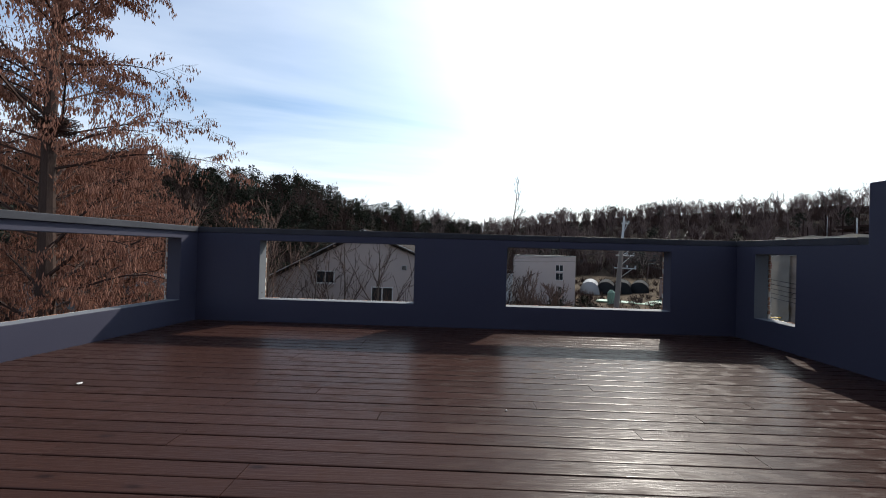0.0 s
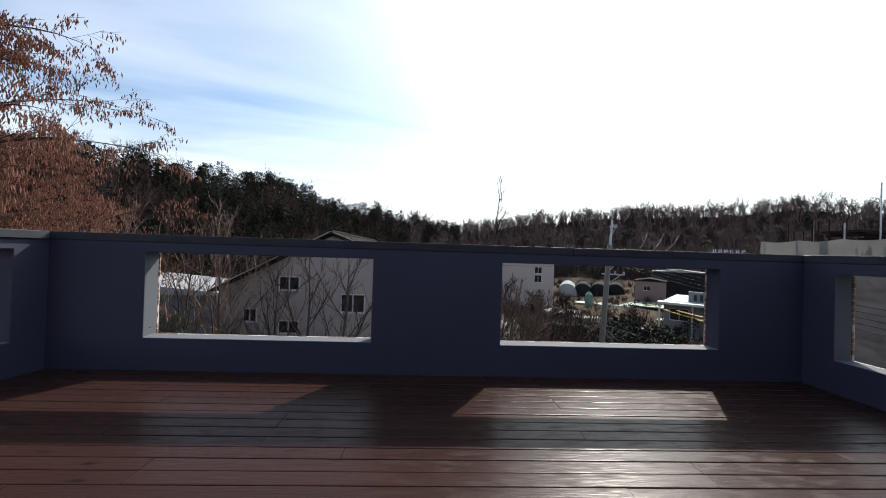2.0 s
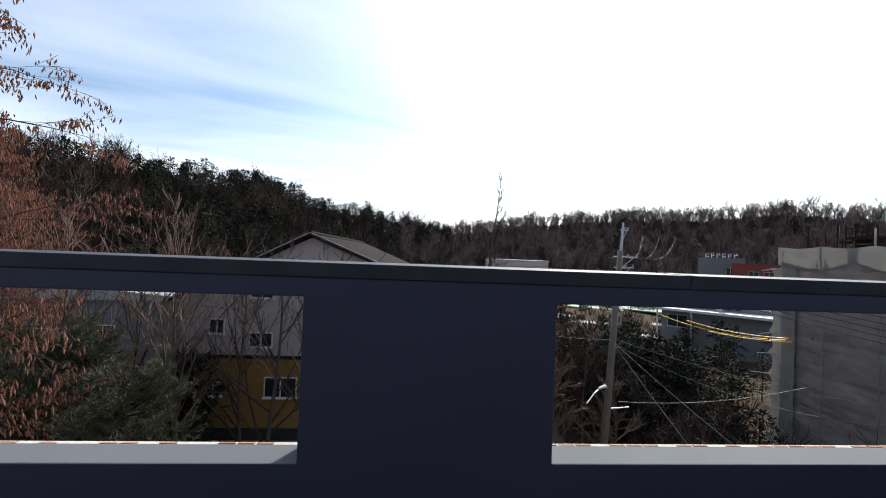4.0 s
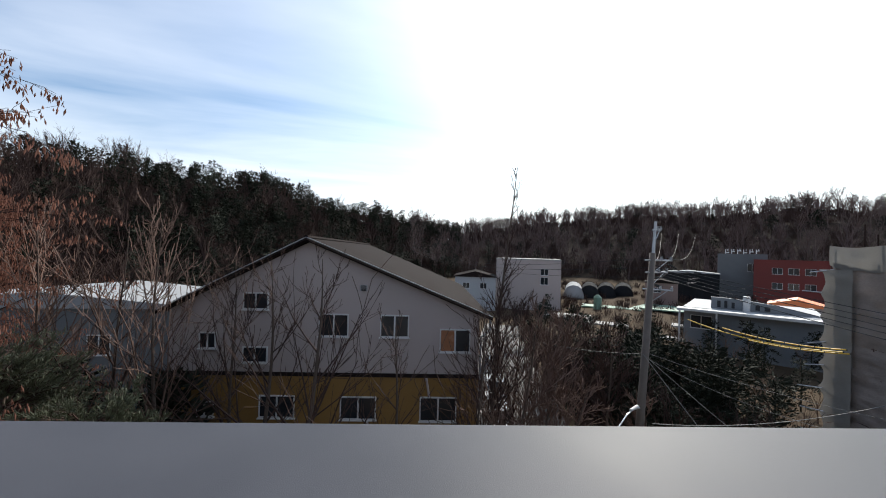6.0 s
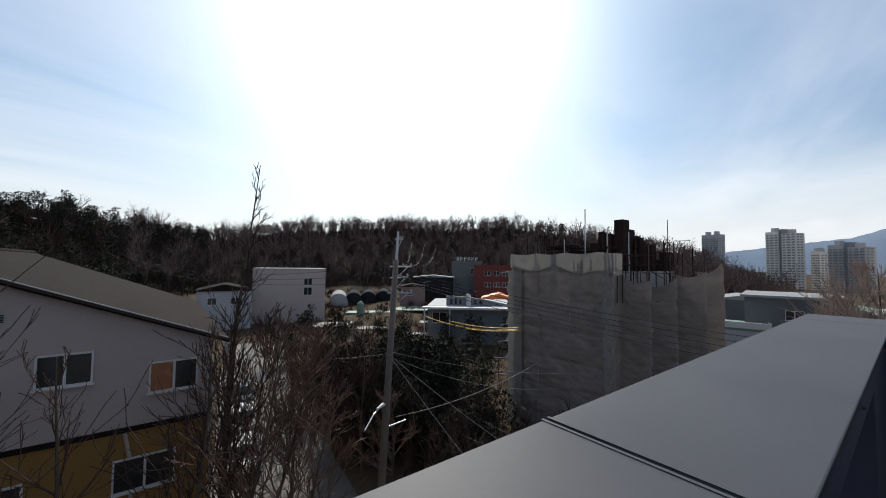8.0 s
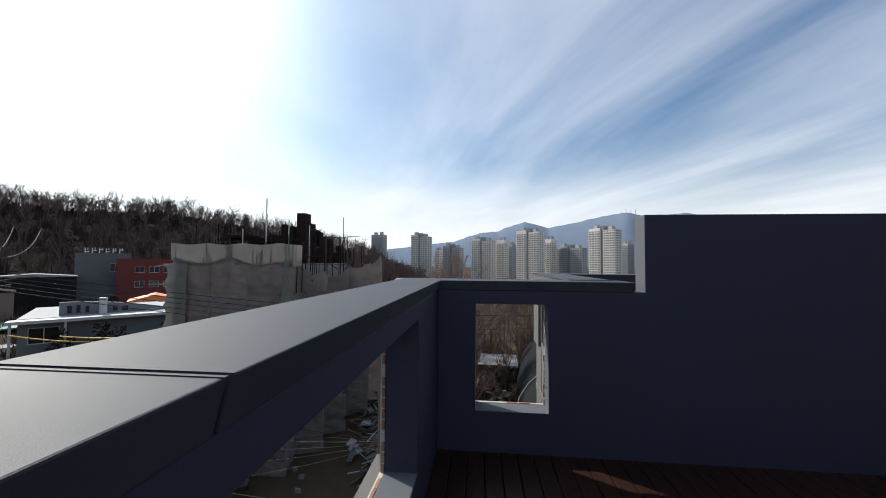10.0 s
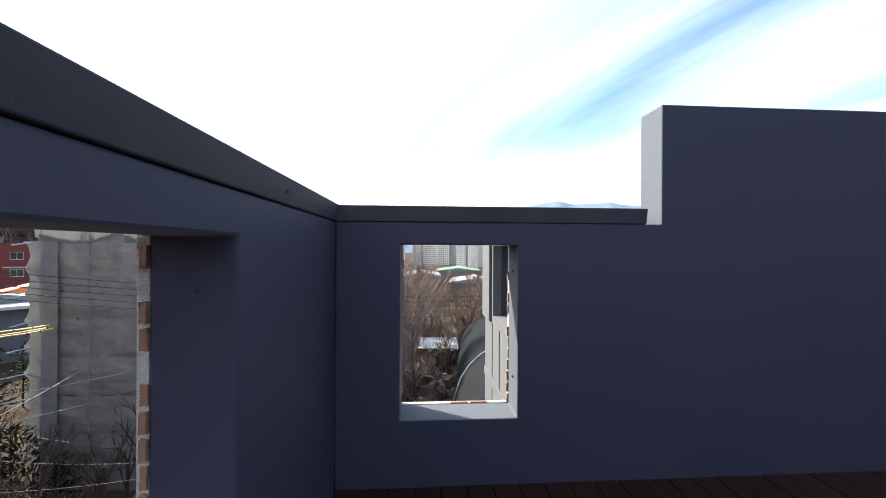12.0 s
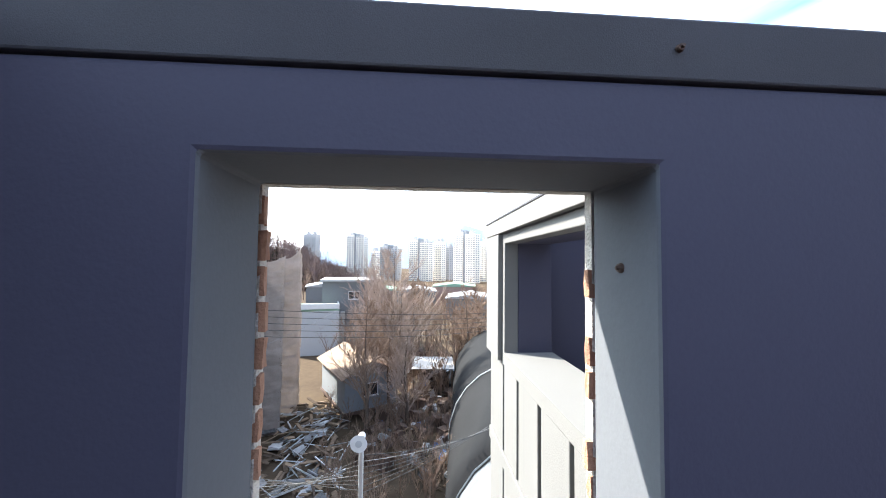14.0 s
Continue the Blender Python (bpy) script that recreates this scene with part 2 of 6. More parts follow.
def deck_material():
    """Dark brown stained softwood: grain along the board, knots, worn glossy coat."""
    m = bpy.data.materials.new("dark_brown_stained_decking")
    m.use_nodes = True
    n, l = m.node_tree.nodes, m.node_tree.links
    b = n["Principled BSDF"]
    geo, info = n.new("ShaderNodeNewGeometry"), n.new("ShaderNodeObjectInfo")
    off = n.new("ShaderNodeVectorMath")
    off.operation = "MULTIPLY_ADD"
    off.inputs[1].default_value = (37.0, 11.0, 5.0)
    l.new(info.outputs["Random"], off.inputs[0])
    l.new(geo.outputs["Position"], off.inputs[2])
    mp = n.new("ShaderNodeMapping")
    mp.inputs["Scale"].default_value = (1.3, 26, 26)
    l.new(off.outputs["Vector"], mp.inputs["Vector"])
    grain, stain, knot = n.new("ShaderNodeTexNoise"), n.new("ShaderNodeTexNoise"), n.new("ShaderNodeTexVoronoi")
    grain.inputs["Scale"].default_value, grain.inputs["Detail"].default_value, grain.inputs["Distortion"].default_value = 2.6, 6, 0.8
    stain.inputs["Scale"].default_value, stain.inputs["Detail"].default_value = 2.4, 8
    knot.inputs["Scale"].default_value = 1.0
    kmap = n.new("ShaderNodeMapping")
    kmap.inputs["Scale"].default_value = (2.2, 6.5, 1)
    l.new(off.outputs["Vector"], kmap.inputs["Vector"])
    l.new(kmap.outputs["Vector"], knot.inputs["Vector"])
    l.new(mp.outputs["Vector"], grain.inputs["Vector"])
    l.new(kmap.outputs["Vector"], stain.inputs["Vector"])
    mix = n.new("ShaderNodeMix")
    mix.data_type = "RGBA"
    mix.inputs["A"].default_value, mix.inputs["B"].default_value = (0.012, 0.0060, 0.0050, 1), (0.034, 0.0165, 0.0132, 1)
    f = n.new("ShaderNodeMath")
    f.operation = "MULTIPLY_ADD"
    f.inputs[1].default_value = 0.5
    l.new(grain.outputs["Fac"], f.inputs[0])
    g = n.new("ShaderNodeMath")
    g.operation = "MULTIPLY_ADD"
    g.inputs[1].default_value = 0.35
    l.new(info.outputs["Random"], g.inputs[0])
    l.new(f.outputs[0], g.inputs[2])
    l.new(g.outputs[0], mix.inputs["Factor"])
    kr = n.new("ShaderNodeMapRange")
    kr.inputs["From Min"].default_value, kr.inputs["From Max"].default_value = 0.05, 0.16
    l.new(knot.outputs["Distance"], kr.inputs["Value"])
    dark = n.new("ShaderNodeMix")
    dark.data_type = "RGBA"
    dark.inputs["A"].default_value = (0.012, 0.006, 0.005, 1)
    l.new(kr.outputs["Result"], dark.inputs["Factor"])
    l.new(mix.outputs["Result"], dark.inputs["B"])
    l.new(dark.outputs["Result"], b.inputs["Base Color"])
    rr = n.new("ShaderNodeMapRange")
    rr.inputs["From Min"].default_value, rr.inputs["From Max"].default_value = 0.50, 0.72
    rr.inputs["To Min"].default_value, rr.inputs["To Max"].default_value = 0.28, 0.55
    b.inputs["Specular IOR Level"].default_value = 0.08
    l.new(stain.outputs["Fac"], rr.inputs["Value"])
    l.new(rr.outputs["Result"], b.inputs["Roughness"])
    bp = n.new("ShaderNodeBump")
    bp.inputs["Strength"].default_value, bp.inputs["Distance"].default_value = 0.6, 0.004
    l.new(grain.outputs["Fac"], bp.inputs["Height"])
    l.new(bp.outputs["Normal"], b.inputs["Normal"])
    return m


DECK = deck_material()


def ground_material():
    """Dry winter ground: soil, straw-coloured grass and dark litter."""
    m = material("dry_winter_ground", (0.035, 0.026, 0.020), (0.105, 0.078, 0.052), 0.12, 0.98, 0.5, 2.2, specular=0.03)
    return m


GROUND_MAT = ground_material()
FOREST_FLOOR = material("near_black_hill_ground", (0.013, 0.010, 0.009), (0.028, 0.021, 0.017), 0.1, 0.98, 0.3, 2, specular=0.02)


# ---- mesh helpers ----
def box(bm, x0, x1, y0, y1, z0, z1):
    v = [bm.verts.new((x, y, z)) for z in (z0, z1) for x, y in ((x0, y0), (x1, y0), (x1, y1), (x0, y1))]
    for q in ((3, 2, 1, 0), (4, 5, 6, 7), (0, 1, 5, 4), (1, 2, 6, 5), (2, 3, 7, 6), (3, 0, 4, 7)):
        bm.faces.new([v[i] for i in q])
    return v


def tube(bm, a, b, r0, r1=None, sides=6):
    """A capped, tapered tube from a to b."""
    a, b = Vector(a), Vector(b)
    r1 = r0 if r1 is None else r1
    q = (b - a).to_track_quat("Z", "Y")
    rings = []
    for p, r in ((a, r0), (b, r1)):
        rings.append([bm.verts.new(p + q @ Vector((r * math.cos(k * math.tau / sides), r * math.sin(k * math.tau / sides), 0))) for k in range(sides)])
    for k in range(sides):
        j = (k + 1) % sides
        bm.faces.new((rings[0][k], rings[0][j], rings[1][j], rings[1][k]))
    bm.faces.new(rings[0][::-1])
    bm.faces.new(rings[1])


def pipe(bm, pts, r, sides=4):
    """A tube along a line of points, as one connected skin."""
    pts = [Vector(p) for p in pts]
    rings = []
    for k, p in enumerate(pts):
        d = (pts[min(len(pts) - 1, k + 1)] - pts[max(0, k - 1)]).normalized()
        u = d.orthogonal().normalized() if k == 0 else (u - d * u.dot(d)).normalized()
        w = d.cross(u)
        rings.append([bm.verts.new(p + u * (r * math.cos(j * math.tau / sides)) + w * (r * math.sin(j * math.tau / sides))) for j in range(sides)])
    for a, b in zip(rings, rings[1:]):
        for j in range(sides):
            i = (j + 1) % sides
            bm.faces.new((a[j], a[i], b[i], b[j]))
    bm.faces.new(rings[0][::-1])
    bm.faces.new(rings[-1])


def mesh_from(name, bm, mat, smooth=False):
    me = bpy.data.meshes.new(name)
    bm.normal_update()
    bm.to_mesh(me)
    bm.free()
    me.materials.append(mat)
    if smooth:
        me.polygons.foreach_set("use_smooth", [True] * len(me.polygons))
    return me


def part(name, bm, mat, parent=None, label="", smooth=False, bevel=0.0):
    ob = new(name, mesh_from(name, bm, mat, smooth))
    ob.parent = parent
    if label:
        ob["label"] = label
    if bevel:
        mod = ob.modifiers.new("bevel", "BEVEL")
        mod.width, mod.segments, mod.limit_method, mod.angle_limit = bevel, 2, "ANGLE", radians(40)
    return ob


def box_part(name, dims, mat, parent=None, label="", bevel=0.0):
    bm = bmesh.new()
    box(bm, *dims)
    return part(name, bm, mat, parent, label, bevel=bevel)


def thing(name, label, category, m=None, group="", kind=""):
    ob = new(name)
    ob.empty_display_size = 0.2
    if m is not None:
        ob.matrix_basis = m
    return tagged(ob, label, category, group, kind)


def raw_mesh(name, verts, faces, mat, parent=None, label=""):
    me = bpy.data.meshes.new(name)
    me.from_pydata(verts, [], faces)
    me.materials.append(mat)
    ob = new(name, me)
    ob.parent = parent
    if label:
        ob["label"] = label
    return ob


def slab_with_holes(u0, u1, z0, z1, holes, t0, t1, along="x", painted=False):
    """A solid wall between two depths with openings cut clean through, as one shell without inner faces."""
    us = sorted({u0, u1, *(h[0] for h in holes), *(h[1] for h in holes)})
    zs = sorted({z0, z1, *(h[2] for h in holes), *(h[3] for h in holes)})
    bm = bmesh.new()
    cache = {}

    def vert(u, t, z):
        key = (u, t, z)
        if key not in cache:
            cache[key] = bm.verts.new((u, t, z) if along == "x" else (t, u, z))
        return cache[key]

    def solid(i, k):
        if not (0 <= i < len(us) - 1 and 0 <= k < len(zs) - 1):
            return False
        u, z = (us[i] + us[i + 1]) / 2, (zs[k] + zs[k + 1]) / 2
        return not any(h[0] < u < h[1] and h[2] < z < h[3] for h in holes)

    def inside(i, k):
        return 0 <= i < len(us) - 1 and 0 <= k < len(zs) - 1

    for i in range(len(us) - 1):
        for k in range(len(zs) - 1):
            if not solid(i, k):
                continue
            a, b, c, d = us[i], us[i + 1], zs[k], zs[k + 1]
            bm.faces.new([vert(a, t0, c), vert(b, t0, c), vert(b, t0, d), vert(a, t0, d)])
            bm.faces.new([vert(a, t1, d), vert(b, t1, d), vert(b, t1, c), vert(a, t1, c)])
            # with painted, the jamb turned from the sun gets wall colour as its shade
            if not solid(i - 1, k):
                bm.faces.new([vert(a, t1, c), vert(a, t0, c), vert(a, t0, d), vert(a, t1, d)]).material_index = 1 if inside(i - 1, k) and not painted else 0
            if not solid(i + 1, k):
                bm.faces.new([vert(b, t0, c), vert(b, t1, c), vert(b, t1, d), vert(b, t0, d)]).material_index = 1 if inside(i + 1, k) else 0
            if not solid(i, k - 1):
                bm.faces.new([vert(a, t1, c), vert(b, t1, c), vert(b, t0, c), vert(a, t0, c)]).material_index = 1 if inside(i, k - 1) else 0
            if not solid(i, k + 1):
                bm.faces.new([vert(a, t0, d), vert(b, t0, d), vert(b, t1, d), vert(a, t1, d)]).material_index = 1 if inside(i, k + 1) else 0
    bmesh.ops.recalc_face_normals(bm, faces=bm.faces)
    return bm


# ---- roof terrace ----
XL, XR, YB, TOP = -3.65, 4.96, -7.4, 1.5
CORE, LAYER, SKIN = 0.21, 0.24, 0.36
SPLAY = 0.13  # the left wall runs out of square by this much a metre
GROUND_Z = -9.8
EYE2 = (4.47, -0.63)  # where one stands at the small opening


def setting(name, label, category, bm, mat, bevel=0.008):
    ob = part(name, bm, mat, bevel=bevel)
    ob.data.materials.append(REVEAL)
    return tagged(ob, label, category, kind="structure")


FRONT_HOLES = [(-2.63, -0.127, 0.358, 1.302), (1.353, 3.94, 0.358, 1.302)]
RIGHT_HOLES = [(-0.977, -0.342, 0.354, 1.294)]
LEFT_HOLES = [(-3.4, -0.31, 0.358, 1.302)]


def grown(holes, g, wide):
    return [(a - wide, b + wide, c - g, d + g) for a, b, c, d in holes]


RIGHT_RAW = grown(RIGHT_HOLES, -0.002, -0.001)


# Front and left walls: shade on the sunless jamb is set by darker colour.
wall_front = setting("wall_front", "dark navy-grey painted parapet wall with two wide openings", "wall",
                     slab_with_holes(XL - CORE, XR + CORE, -0.25, 1.4145, FRONT_HOLES, 0.0, CORE, painted=True), WALL_PAINT)
wall_right = setting("wall_right", "dark navy-grey wall with a small opening, stepping up to a taller part", "wall",
                     slab_with_holes(YB, -0.001, -0.25, 2.085, RIGHT_HOLES + [(-1.79, -0.001, 1.4145, 2.085)], XR, XR + 0.2, "y"), WALL_PAINT)
wall_left = setting("wall_left", "navy-grey painted parapet wall with a long opening", "wall",
                    slab_with_holes(YB, -0.001, -0.25, 1.4145, LEFT_HOLES, XL - CORE, XL, "y", True), WALL_PAINT)
# Added wall out of view, tall and dark to keep skylight off the terrace.
wall_back = setting("wall_back", "unseen dark navy wall closing the terrace, made tall to block skylight", "wall",
                    slab_with_holes(XL - CORE + SPLAY * YB, XR + CORE, -0.25, 4.6, [], YB - 0.3, YB - 0.001), WALL_PAINT)
# raw masonry layer and outer facing behind the painted face
for nm, holes, a, b, along, sgn, base in (("front", FRONT_HOLES, XL - SKIN, XR + SKIN, "x", 1, 0.0), ("right", RIGHT_RAW, -1.22, 0.0, "y", 1, XR), ("left", LEFT_HOLES, YB, 0.0, "y", -1, XL)):
    for kind, t0, t1, g, mat in (("mortar_layer", CORE, LAYER, 0.004, MORTAR), ("facing", LAYER, SKIN, 0.09, CLADDING)):
        d0, d1 = sorted((base + sgn * (t0 + 0.0005), base + sgn * t1))
        ob = part(kind, slab_with_holes(a if kind == "mortar_layer" or nm == "left" else a - 0.5 * (nm == "right"), b + 0.2 * (nm == "right"), -0.25, 1.411, grown(holes, g, 0.38 if kind == "facing" else g), d0, d1, along), mat, {"front": wall_front, "right": wall_right, "left": wall_left}[nm])


def coping(name, pieces, along, inner, outer, label):
    """Folded metal coping: lengths butted with an open joint and a thin raised seam."""
    first = None
    for a, b in pieces:
        bm = bmesh.new()
        if along == "x":
            box(bm, a, b, inner, outer, 1.4155, TOP)
        else:
            box(bm, inner, outer, a, b, 1.4155, TOP)
        # the inner skirt is folded back a little towards the wall
        for v in bm.verts:
            if v.co.z < 1.45 and name != "coping_left" and abs((v.co.y if along == "x" else v.co.x) - inner) < 0.001:
                if along == "x":
                    v.co.y += 0.019
                else:
                    v.co.x += 0.012
        ob = part(name if first is None else "coping_length", bm, CAP_METAL, first, bevel=0.004)
        if first is None:
            first = tagged(ob, label, "coping", kind="structure")
    return first


coping_front = coping("coping_front", [(XL - 0.41, 2.166), (2.174, XR - 0.021), ], "x", -0.026, 0.385, "charcoal metal coping along the parapet, with one open joint")
coping_right = coping("coping_right", [(-1.70, 0.385)], "y", XR - 0.018, XR + 0.40, "charcoal metal coping on the short parapet")
coping_left = coping("coping_left", [(-6.2, -0.029), (YB, -6.208)], "y", XL - 0.41, XL + 0.03, "charcoal metal coping on the parapet")
for x in (2.160, 2.180):
    box_part("seam", (x - 0.004, x + 0.004, -0.028, 0.387, TOP + 0.0005, TOP + 0.002), CAP_METAL, coping_front)


def screw(parent, p, n, r=0.006):
    bm = bmesh.new()
    p, n = Vector(p), Vector(n)
    tube(bm, p, p + n * 0.006, r, r * 0.8, 8)
    tube(bm, p + n * 0.006, p + n * 0.010, r * 0.5, r * 0.4, 6)
    return part("screw", bm, DARK_STEEL, parent)


for x in (-2.9, -0.9, 3.05, 4.2):
    screw(coping_front, (x, -0.020, 1.452), (0, -1, 0))
for y in (-1.0, -1.62):
    screw(coping_right, (XR - 0.013, y, 1.458), (-1, 0, 0))
screw(wall_right, (XR + 0.10, -0.977, 1.145), (0, 1, 0), 0.009)
screw(wall_right, (XR + 0.09, -0.977, 0.55), (0, 1, 0), 0.009)
screw(wall_front, (3.94, 0.10, 1.17), (-1, 0, 0), 0.009)
screw(wall_front, (3.94, 0.10, 0.42), (-1, 0, 0), 0.008)
screw(wall_front, (-2.63, 0.10, 0.45), (1, 0, 0), 0.008)

# deck: one board after another over a dark underside
def splay(ob):
    """Leans a part of the left wall's plan outwards, away from the front corner."""
    for v in ob.data.vertices:
        if v.co.x < XL + 0.1:
            v.co.x += SPLAY * v.co.y
    for c in ob.children:
        splay(c)


floor = setting("floor", "dark brown stained timber deck with open joints", "floor", slab_with_holes(XL, XR, -0.25, -0.075, [], YB, 0.0), DARK_GAP, 0)
for ob in (wall_left, coping_left, floor):
    splay(ob)


# ---- the neighbouring wing of the same building ----
def build_wing():
    w = thing("building_wing", "pale grey rendered wing of the building with slotted panels and a roof parapet", "building", pose(0, 0, 0), kind="structure")
    holes = [(5.45, 7.08, 0.511, 1.305)]
    part("wall", slab_with_holes(5.17, 7.56, 0.42, 1.378, holes, -1.37, -1.27), CLADDING, w, bevel=0.006)
    part("inner_wall", slab_with_holes(5.17, 7.20, 0.42, 1.378, holes, -1.62, -1.372), WALL_PAINT, w, bevel=0.006)
    box_part("sill", (5.45, 7.08, -1.63, -1.262, 0.50, 0.515), CLADDING, w)
    box_part("panel_ground", (5.17, 7.54, -1.36, -1.30, GROUND_Z, 0.42), DARK_GAP, w)
    # upright panels with dark slots between them, storey by storey
    for z0, z1 in ((-0.20, 0.444), (-2.6, -0.30), (-5.0, -2.7), (-7.4, -5.1), (GROUND_Z, -7.5)):
        for a, b in ((5.17, 5.5), (5.555, 5.92), (5.965, 6.31), (6.365, 6.72), (6.765, 7.09), (7.13, 7.56)):
            box_part("panel", (a, b, -1.298, -1.272, z0, z1), CLADDING, w, bevel=0.005)
        box_part("belt", (5.17, 7.57, -1.30, -1.262, z0 - 0.10, z0 - 0.001), CLADDING, w, bevel=0.006)
    box_part("pilaster", (7.14, 7.57, -1.269, -1.235, 0.446, 1.376), CLADDING, w, bevel=0.005)
    box_part("coping", (5.17, 7.60, -1.66, -1.225, 1.484, 1.5), CAP_METAL, w, bevel=0.004)
    box_part("coping_core", (5.17, 7.58, -1.65, -1.268, 1.3785, 1.4835), CAP_METAL, w)
    # sunlight on the coping's front is given as a paler colour
    box_part("fascia", (5.17, 7.59, -1.2675, -1.230, 1.3785, 1.4835), CLADDING, w, "front face of the coping, set pale for the sun on it", bevel=0.004)
    box_part("side_coping", (7.19, 7.62, YB, -1.662, 1.3785, 1.5), CAP_METAL, w, bevel=0.004)
    box_part("side_wall", (7.22, 7.56, YB, -1.372, GROUND_Z, 1.378), WALL_PAINT, w)
    box_part("terrace_floor", (5.17, 7.20, YB, -1.63, -0.3, 0.0), SLAB, w)
    return w


build_wing()
own = thing("building_body", "pale grey rendered body of the building under the terrace", "building", kind="structure")
splay(box_part("body", (XL - 0.36, XR + 0.36, YB - 0.3, 0.36, GROUND_Z, -0.252), CLADDING, own))


# ---- ground and hills ----
def lerp_table(x, table):
    for (a, u), (b, v) in zip(table, table[1:]):
        if a <= x <= b:
            return u + (v - u) * (x - a) / (b - a)
    return table[0][1] if x < table[0][0] else table[-1][1]


# bearing in degrees from straight ahead: height of the wooded skyline in degrees
SKYLINE = [(-110, 3), (-80, 7), (-60, 9.5), (-46, 10.4), (-40, 11.2), (-32, 10.4), (-24, 9.7), (-14, 7.7), (-2, 5.3), (4, 4.2), (15, 5.7), (24, 6.5), (31, 7.0), (38, 6.6), (46, 7.1), (51, 6.8), (56, 5.9), (64, 4.4), (75, 2.0), (82, 0.2), (90, -2)]
RIDGE_AT = [(-60, 95), (-20, 125), (4, 270), (15, 300), (60, 300), (90, 300)]


def smooth01(v):
    v = min(1.0, max(0.0, v))
    return v * v * (3 - 2 * v)


def terrain(bearing, d):
    ridge = lerp_table(bearing, RIDGE_AT)
    peak = 1.86 + ridge * math.tan(radians(lerp_table(bearing, SKYLINE))) - (7.5 if bearing < -10 else 10.0)
    if bearing < -110 or bearing > 90:
        peak = GROUND_Z
    z = GROUND_Z + max(0.0, peak - GROUND_Z) * smooth01((d - 0.50 * ridge) / (0.50 * ridge))
    if 70 < bearing < 135 and d > 70:
        z -= 14 * smooth01((d - 70) / 250) * smooth01((bearing - 70) / 12)
    if d > 60:
        z += 1.2 * noise.noise((bearing * 0.15, d * 0.02, 0))
    return z


def ground_point(bearing, d):
    a = radians(bearing)
    return Vector((d * math.sin(a), d * math.cos(a), terrain(bearing, d)))


def build_ground():
    verts, faces = [(0, 0, GROUND_Z)], []
    rings = [8, 20, 35, 45, 55, 65, 75, 85, 95, 105, 115, 130, 150, 170, 190, 220, 300, 450, 700, 1200, 2600]
    spokes = 120
    for d in rings:
        for k in range(spokes):
            b = -180 + 360 * k / spokes
            p = ground_point(b, d)
            verts.append(tuple(p))
    for k in range(spokes):
        faces.append((0, 1 + (k + 1) % spokes, 1 + k))
    for r in range(len(rings) - 1):
        for k in range(spokes):
            a, b = 1 + r * spokes + k, 1 + r * spokes + (k + 1) % spokes
            faces.append((a, b, b + spokes, a + spokes))
    ob = raw_mesh("ground", verts, faces, GROUND_MAT)
    ob.data.polygons.foreach_set("use_smooth", [True] * len(faces))
    # the wooded slopes get a darker ground colour than the flat
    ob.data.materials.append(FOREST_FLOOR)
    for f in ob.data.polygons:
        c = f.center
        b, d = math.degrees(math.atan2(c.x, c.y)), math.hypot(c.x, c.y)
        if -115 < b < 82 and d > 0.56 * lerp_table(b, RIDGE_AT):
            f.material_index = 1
    ob.data.update()
    return tagged(ob, "dry brown winter ground rising to wooded hills", "ground", kind="structure")


build_ground()


# ---- tree shapes ----
class Twigs:
    """Collects tapered three-sided or four-sided limbs and small leaf blades as plain vertex lists."""

    def __init__(self):
        self.v, self.f = [], []

    def limb(self, a, b, r0, r1, sides=4):
        d = (b - a)
        if d.length < 1e-5:
            return
        u = d.orthogonal().normalized()
        w = d.cross(u).normalized()
        n = len(self.v)
        for p, r in ((a, r0), (b, r1)):
            for k in range(sides):
                t = math.tau * k / sides
                self.v.append(tuple(p + u * (r * math.cos(t)) + w * (r * math.sin(t))))
        for k in range(sides):
            j = (k + 1) % sides
            self.f.append((n + k, n + j, n + sides + j, n + sides + k))

    def blade(self, p, d, width):
        """A folded leaf: two narrow facets that share a midrib."""
        u = d.orthogonal().normalized() * width
        n = len(self.v)
        side = d.cross(u).normalized() * width * 0.5
        self.v += [tuple(p), tuple(p + d * 0.5 + u + side), tuple(p + d), tuple(p + d * 0.5 - u + side)]
        self.f += [(n, n + 1, n + 2), (n, n + 2, n + 3)]

    def object(self, name, mat, parent=None, label=""):
        return raw_mesh(name, self.v, self.f, mat, parent, label)


def wander(rng, d, amount):
    return (d + Vector((rng.uniform(-1, 1), rng.uniform(-1, 1), rng.uniform(-1, 1))) * amount).normalized()


def branch(rng, tw, a, d, length, r, level, up=0.25, thin=0.008, ends=None, kids=4):
    """A limb in bent pieces that forks into thinner ones."""
    pieces = 4 if level > 1 else 3
    p, q = a, d
    for k in range(pieces):
        q = wander(rng, q + Vector((0, 0, up * 0.3)), 0.16)
        e = p + q * (length / pieces)
        ra, rb = r * (1 - k / pieces * 0.75), r * (1 - (k + 1) / pieces * 0.75)
        tw.limb(p, e, max(ra, thin), max(rb, thin * 0.8), 4 if r > 0.03 else 3)
        if level > 0:
            for _ in range(kids if k else max(1, kids - 2)):
                s = wander(rng, q, 0.58)
                branch(rng, tw, p.lerp(e, rng.random()), s, length * rng.uniform(0.35, 0.6), rb * 0.6, level - 1, up, thin, ends, kids)
        elif ends is not None:
            ends.append((e, q))
        p = e


